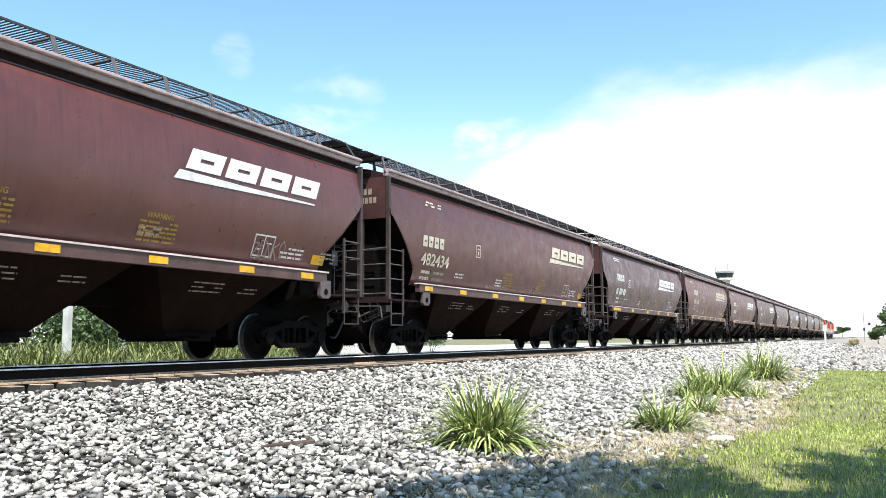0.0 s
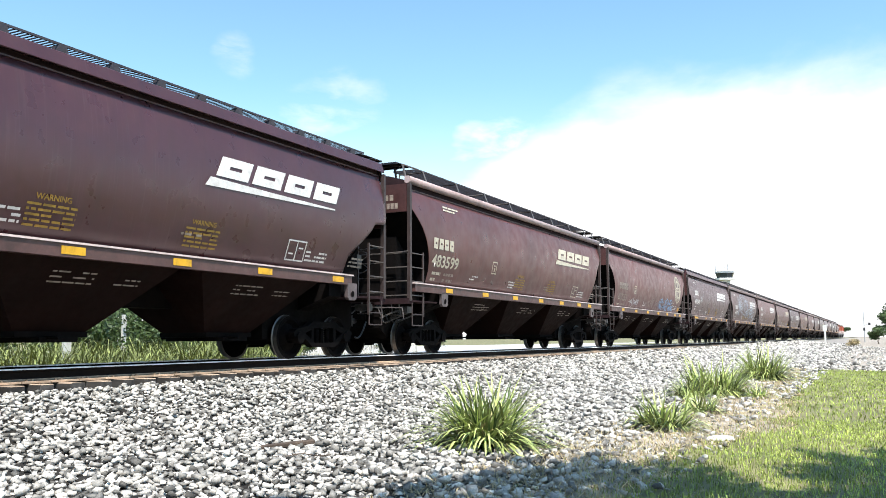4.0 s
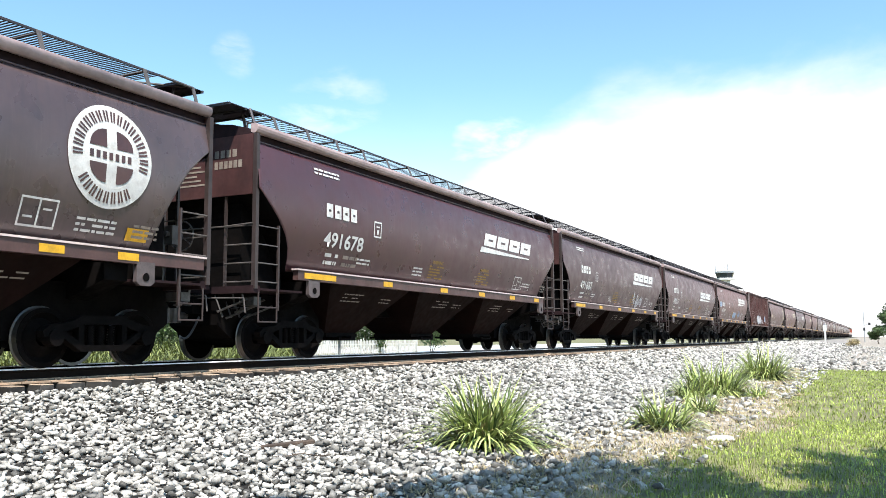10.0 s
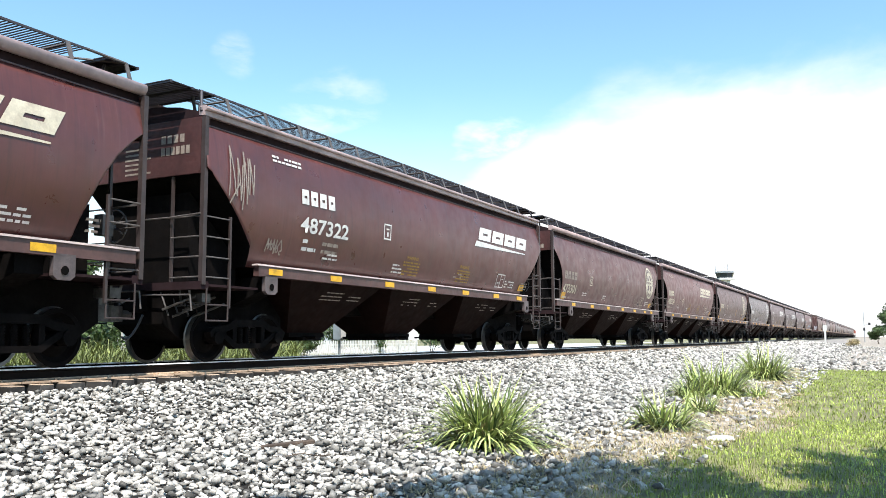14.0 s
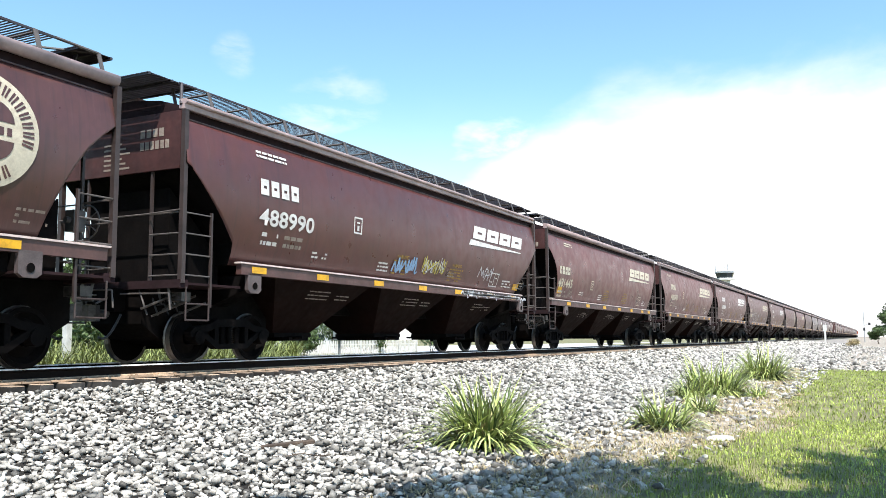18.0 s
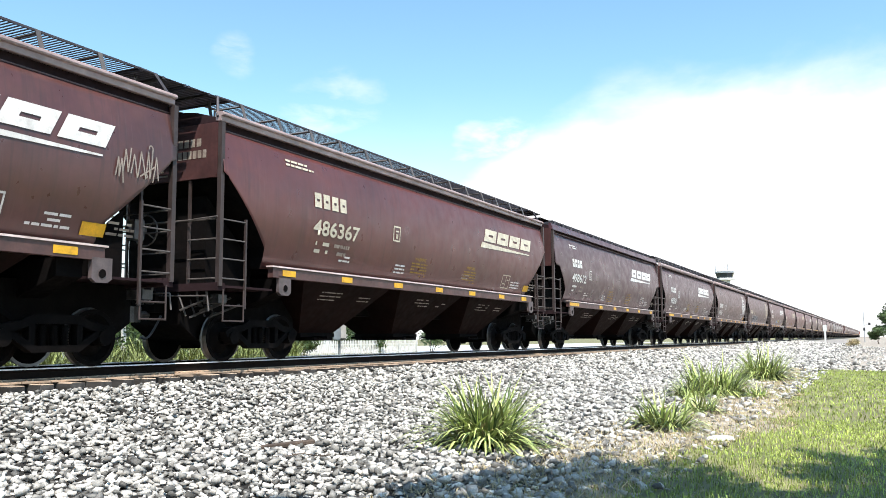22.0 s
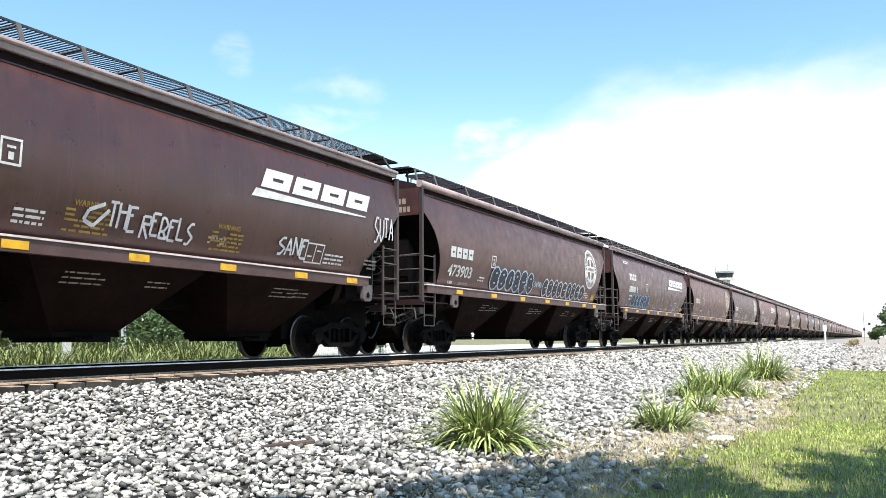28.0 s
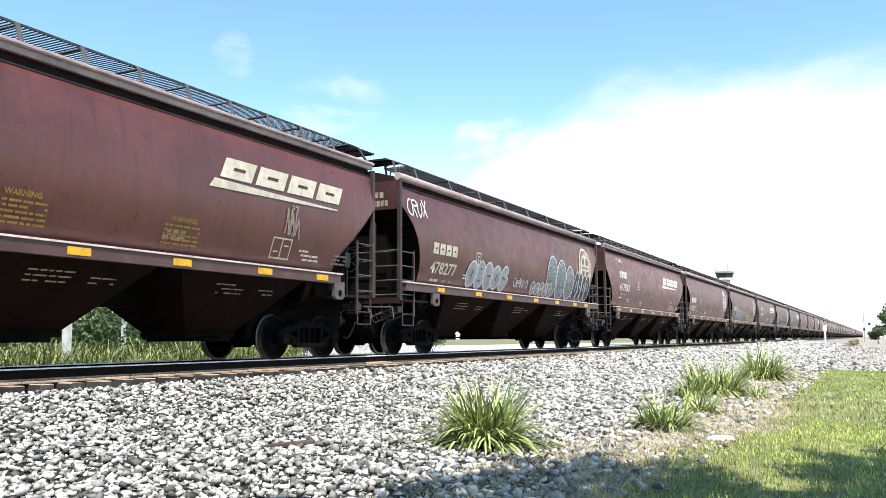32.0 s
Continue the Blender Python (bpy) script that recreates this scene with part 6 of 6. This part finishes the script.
def cabinet():
    z = float(ground_z(-5.0, 25.4))
    c = thing("equipment_cabinet", "grey metal equipment box on a post", "cabinet", Matrix.Translation((-5.0, 25.4, z)))
    bm = bmesh.new()
    rod(bm, (0, 0, -0.1), (0, 0, 1.3), 0.045, 10)
    part("pole", bm, METALGREY, c)
    bm = bmesh.new()
    box(bm, -0.16, -0.19, 1.14, 0.16, 0.19, 1.74)
    bmesh.ops.bevel(bm, geom=bm.edges[:], offset=0.02, segments=2, affect="EDGES")
    part("box", bm, METALGREY, c)
    bm = bmesh.new()
    box(bm, 0.162, -0.15, 1.2, 0.175, 0.15, 1.68)
    part("door", bm, CONCRETE, c)


cabinet()


def road():
    bm = bmesh.new()
    vs = [bm.verts.new(p) for p in ((-22, 56, -0.62), (-60, 56, -0.64), (-60, 75, -0.64), (-20, 300, -0.66), (-12, 300, -0.66), (-19.5, 60, -0.62))]
    bm.faces.new(vs)
    solid("road", bm, CONCRETE, "pale sunlit concrete road beyond the track", "road", kind="structure")


road()


def small_house(x, y):
    """Low pale building partly behind the fence."""
    h = thing("small_building", "low pale building with flat roof and window openings", "building", Matrix.Translation((x, y, float(ground_z(x, y)))))
    bm = bmesh.new()
    box(bm, -3, -5, 0, 3, 5, 1.9)
    part("wall", bm, CONCRETE, h)
    bm = bmesh.new()
    prism(bm, [(-3.4, 1.9), (-3.4, 2.02), (0, 2.5), (3.4, 2.02), (3.4, 1.9)], 1, -5.4, 5.4)
    part("roof", bm, METALGREY, h)
    for k in range(4):
        bm = bmesh.new()
        box(bm, 3.002, -4.2 + 2.4 * k, 0.7, 3.02, -3.0 + 2.4 * k, 1.5)
        part("window", bm, GLASS, h)


small_house(-34.0, 60.0)


def tower():
    t = thing("control_tower", "distant pale tower with glazed dark cab and antennas", "tower", Matrix.Translation((-62.0, 500.0, -0.8)))
    bm = bmesh.new()
    prism(bm, [(2.9 * math.cos(a), 2.9 * math.sin(a)) for a in [k * math.pi / 4 + 0.39 for k in range(8)]], 2, 0, 33.5)
    part("shaft", bm, CONCRETE, t)
    bm = bmesh.new()
    prism(bm, [(5.6 * math.cos(a), 5.6 * math.sin(a)) for a in [k * math.pi / 4 + 0.39 for k in range(8)]], 2, 33.5, 34.6)
    part("balcony", bm, CONCRETE, t)
    bm = bmesh.new()
    lo = [bm.verts.new((4.2 * math.cos(a), 4.2 * math.sin(a), 34.6)) for a in [k * math.pi / 4 + 0.39 for k in range(8)]]
    hi = [bm.verts.new((5.2 * math.cos(a), 5.2 * math.sin(a), 37.4)) for a in [k * math.pi / 4 + 0.39 for k in range(8)]]
    for i in range(8):
        bm.faces.new((lo[i], lo[(i + 1) % 8], hi[(i + 1) % 8], hi[i]))
    bm.faces.new(lo[::-1])
    bm.faces.new(hi)
    part("cab", bm, GLASS, t)
    bm = bmesh.new()
    prism(bm, [(5.5 * math.cos(a), 5.5 * math.sin(a)) for a in [k * math.pi / 4 + 0.39 for k in range(8)]], 2, 37.4, 38.3)
    part("roof", bm, METALGREY, t)
    for x, y, h in ((-5.0, 0, 3.2), (1.6, 1.0, 4.2), (0.4, -1.2, 2.6), (4.6, 0, 2.0)):
        bm = bmesh.new()
        rod(bm, (x, y, 37.8), (x, y, 38.3 + h), 0.16, 6)
        part("antenna", bm, METALGREY, t)


tower()


def signal_mast(x, y, h):
    m = thing("signal_mast", "slender grey signal mast beside the track", "signal", Matrix.Translation((x, y, float(ground_z(x, y)))))
    bm = bmesh.new()
    rod(bm, (0, 0, -0.1), (0, 0, h), 0.11, 8, 0.07)
    part("pole", bm, METALGREY, m)
    bm = bmesh.new()
    rod(bm, (0, 0, h * 0.56), (1.3, 0, h * 0.6), 0.06, 6)
    part("arm", bm, METALGREY, m)
    for q, z in ((0.0, h * 0.42), (1.3, h * 0.6)):
        bm = bmesh.new()
        box(bm, q - 0.28, -0.15, z - 0.35, q + 0.28, 0.15, z + 0.35)
        part("lamp_housing", bm, BLACK, m)


signal_mast(9.6, 255.0, 8.0)


def marker(x, y):
    m = thing("trackside_marker", "pale upright marker post beside the rails", "marker post", Matrix.Translation((x, y, float(ground_z(x, y)))))
    bm = bmesh.new()
    box(bm, -0.16, -0.12, -0.1, 0.16, 0.12, 2.7)
    part("post", bm, CONCRETE, m)
    bm = bmesh.new()
    box(bm, -0.36, -0.14, 2.2, 0.36, -0.125, 3.4)
    part("board", bm, CONCRETE, m)


marker(3.4, 182.0)


# ---- loose things on the ground ----
def plank():
    bm = bmesh.new()
    pts = [(-0.32, -0.05), (-0.1, -0.065), (0.22, -0.05), (0.34, -0.01), (0.30, 0.05), (0.0, 0.06), (-0.25, 0.05), (-0.36, 0.015)]
    prism(bm, pts, 2, 0.0, 0.045)
    bmesh.ops.bevel(bm, geom=bm.edges[:], offset=0.008, segments=1, affect="EDGES")
    x, y = 5.75, 8.25
    solid("broken_plank", bm, WOOD, "weathered broken wooden plank on ballast", "plank", pose(x, y, float(ground_z(x, y)) + 0.035, 4, -6, 25))


def flat_stone():
    bm = bmesh.new()
    rs = random.Random(4)
    n = 11
    rings = []
    prof = [(0.0, 0.85), (0.03, 1.0), (0.065, 0.9), (0.08, 0.6)]
    rad = [rs.uniform(0.8, 1.15) for _ in range(n)]
    for z, f in prof:
        rings.append([bm.verts.new((0.20 * rad[i] * f * math.cos(2 * math.pi * i / n), 0.13 * rad[i] * f * math.sin(2 * math.pi * i / n), z)) for i in range(n)])
    for A, B in zip(rings, rings[1:]):
        for i in range(n):
            bm.faces.new((A[i], A[(i + 1) % n], B[(i + 1) % n], B[i]))
    bm.faces.new(rings[0][::-1])
    bm.faces.new(rings[-1])
    x, y = 10.05, 12.3
    solid("flat_stone", bm, CONCRETE, "flat pale limestone slab on dry soil", "stone", pose(x, y, float(ground_z(x, y)) - 0.01, 0, 0, 20))


plank()
flat_stone()


def dry_stems():
    rs = random.Random(12)
    for k, (x, y, a, n) in enumerate(((6.6, 10.4, 1.2, 5), (7.0, 10.9, 1.5, 5), (6.2, 7.4, 0.9, 4), (8.6, 15.0, 2.0, 4), (9.2, 15.8, 1.1, 4))):
        bm = bmesh.new()
        p = Vector((0, 0, 0.07))
        for i in range(n):
            q = p + Vector((math.cos(a) * 0.16, math.sin(a) * 0.16, rs.uniform(-0.03, 0.03)))
            rod(bm, p, q, 0.006, 5, 0.005)
            p, a = q, a + rs.uniform(-0.3, 0.3)
        solid("dry_stem", bm, WOOD, "thin dry plant stem lying on ballast", "dry stem", Matrix.Translation((x, y, float(ground_z(x, y)))), "dry stems")


dry_stems()
# thin dry weeds scattered at the edge of the ballast
_n = 17000
_y = 6 + 34 * _rs.uniform(0, 1, _n) ** 1.2
_x = 8.1 + (lawn_edge(_y) - 7.9) * _rs.uniform(0, 1, _n) ** 0.8
tagged(blades("dry_weeds", _x, _y, 0.10, 0.009, 2.2, 64, STRAW), "thin straw-coloured weeds at the ballast edge", "weeds", kind="stuff")


# ---- motion of the train ----
RUN = ((0, -0.45), (1, 23.42), (2, 46.28), (3, 68.77), (6, 137.45), (7, 160.40), (8, 183.42), (9, 206.67), (10, 229.97), (11, 253.27), (12, 275.52), (13, 297.73), (14, 320.25), (17, 389.06), (18, 411.37),
       (19, 433.76), (20, 455.78), (21, 479.01), (22, 502.85), (23, 525.38), (24, 547.97), (25, 570.61), (28, 637.83), (30, 682.8), (32, 727.72))


def motions():
    for car, off in TRAIN:
        walk(car, [(t, Matrix.Translation((0, s - off + LEN / 2, 0))) for t, s in RUN])
    turning = [o for c, _ in TRAIN for o in c.children_recursive if o.name.split(".")[0] == "wheelset"]
    first = turning[0]
    walk(first, [(k / FPS, Matrix.Rotation(-radians(88.0) * k, 4, "X")) for k in range(32 * FPS + 1)])
    act, slot = first.animation_data.action, first.animation_data.action_slot
    for o in turning[1:]:
        o.rotation_mode = "QUATERNION"
        o.animation_data_create().action = act
        o.animation_data.action_slot = slot


motions()
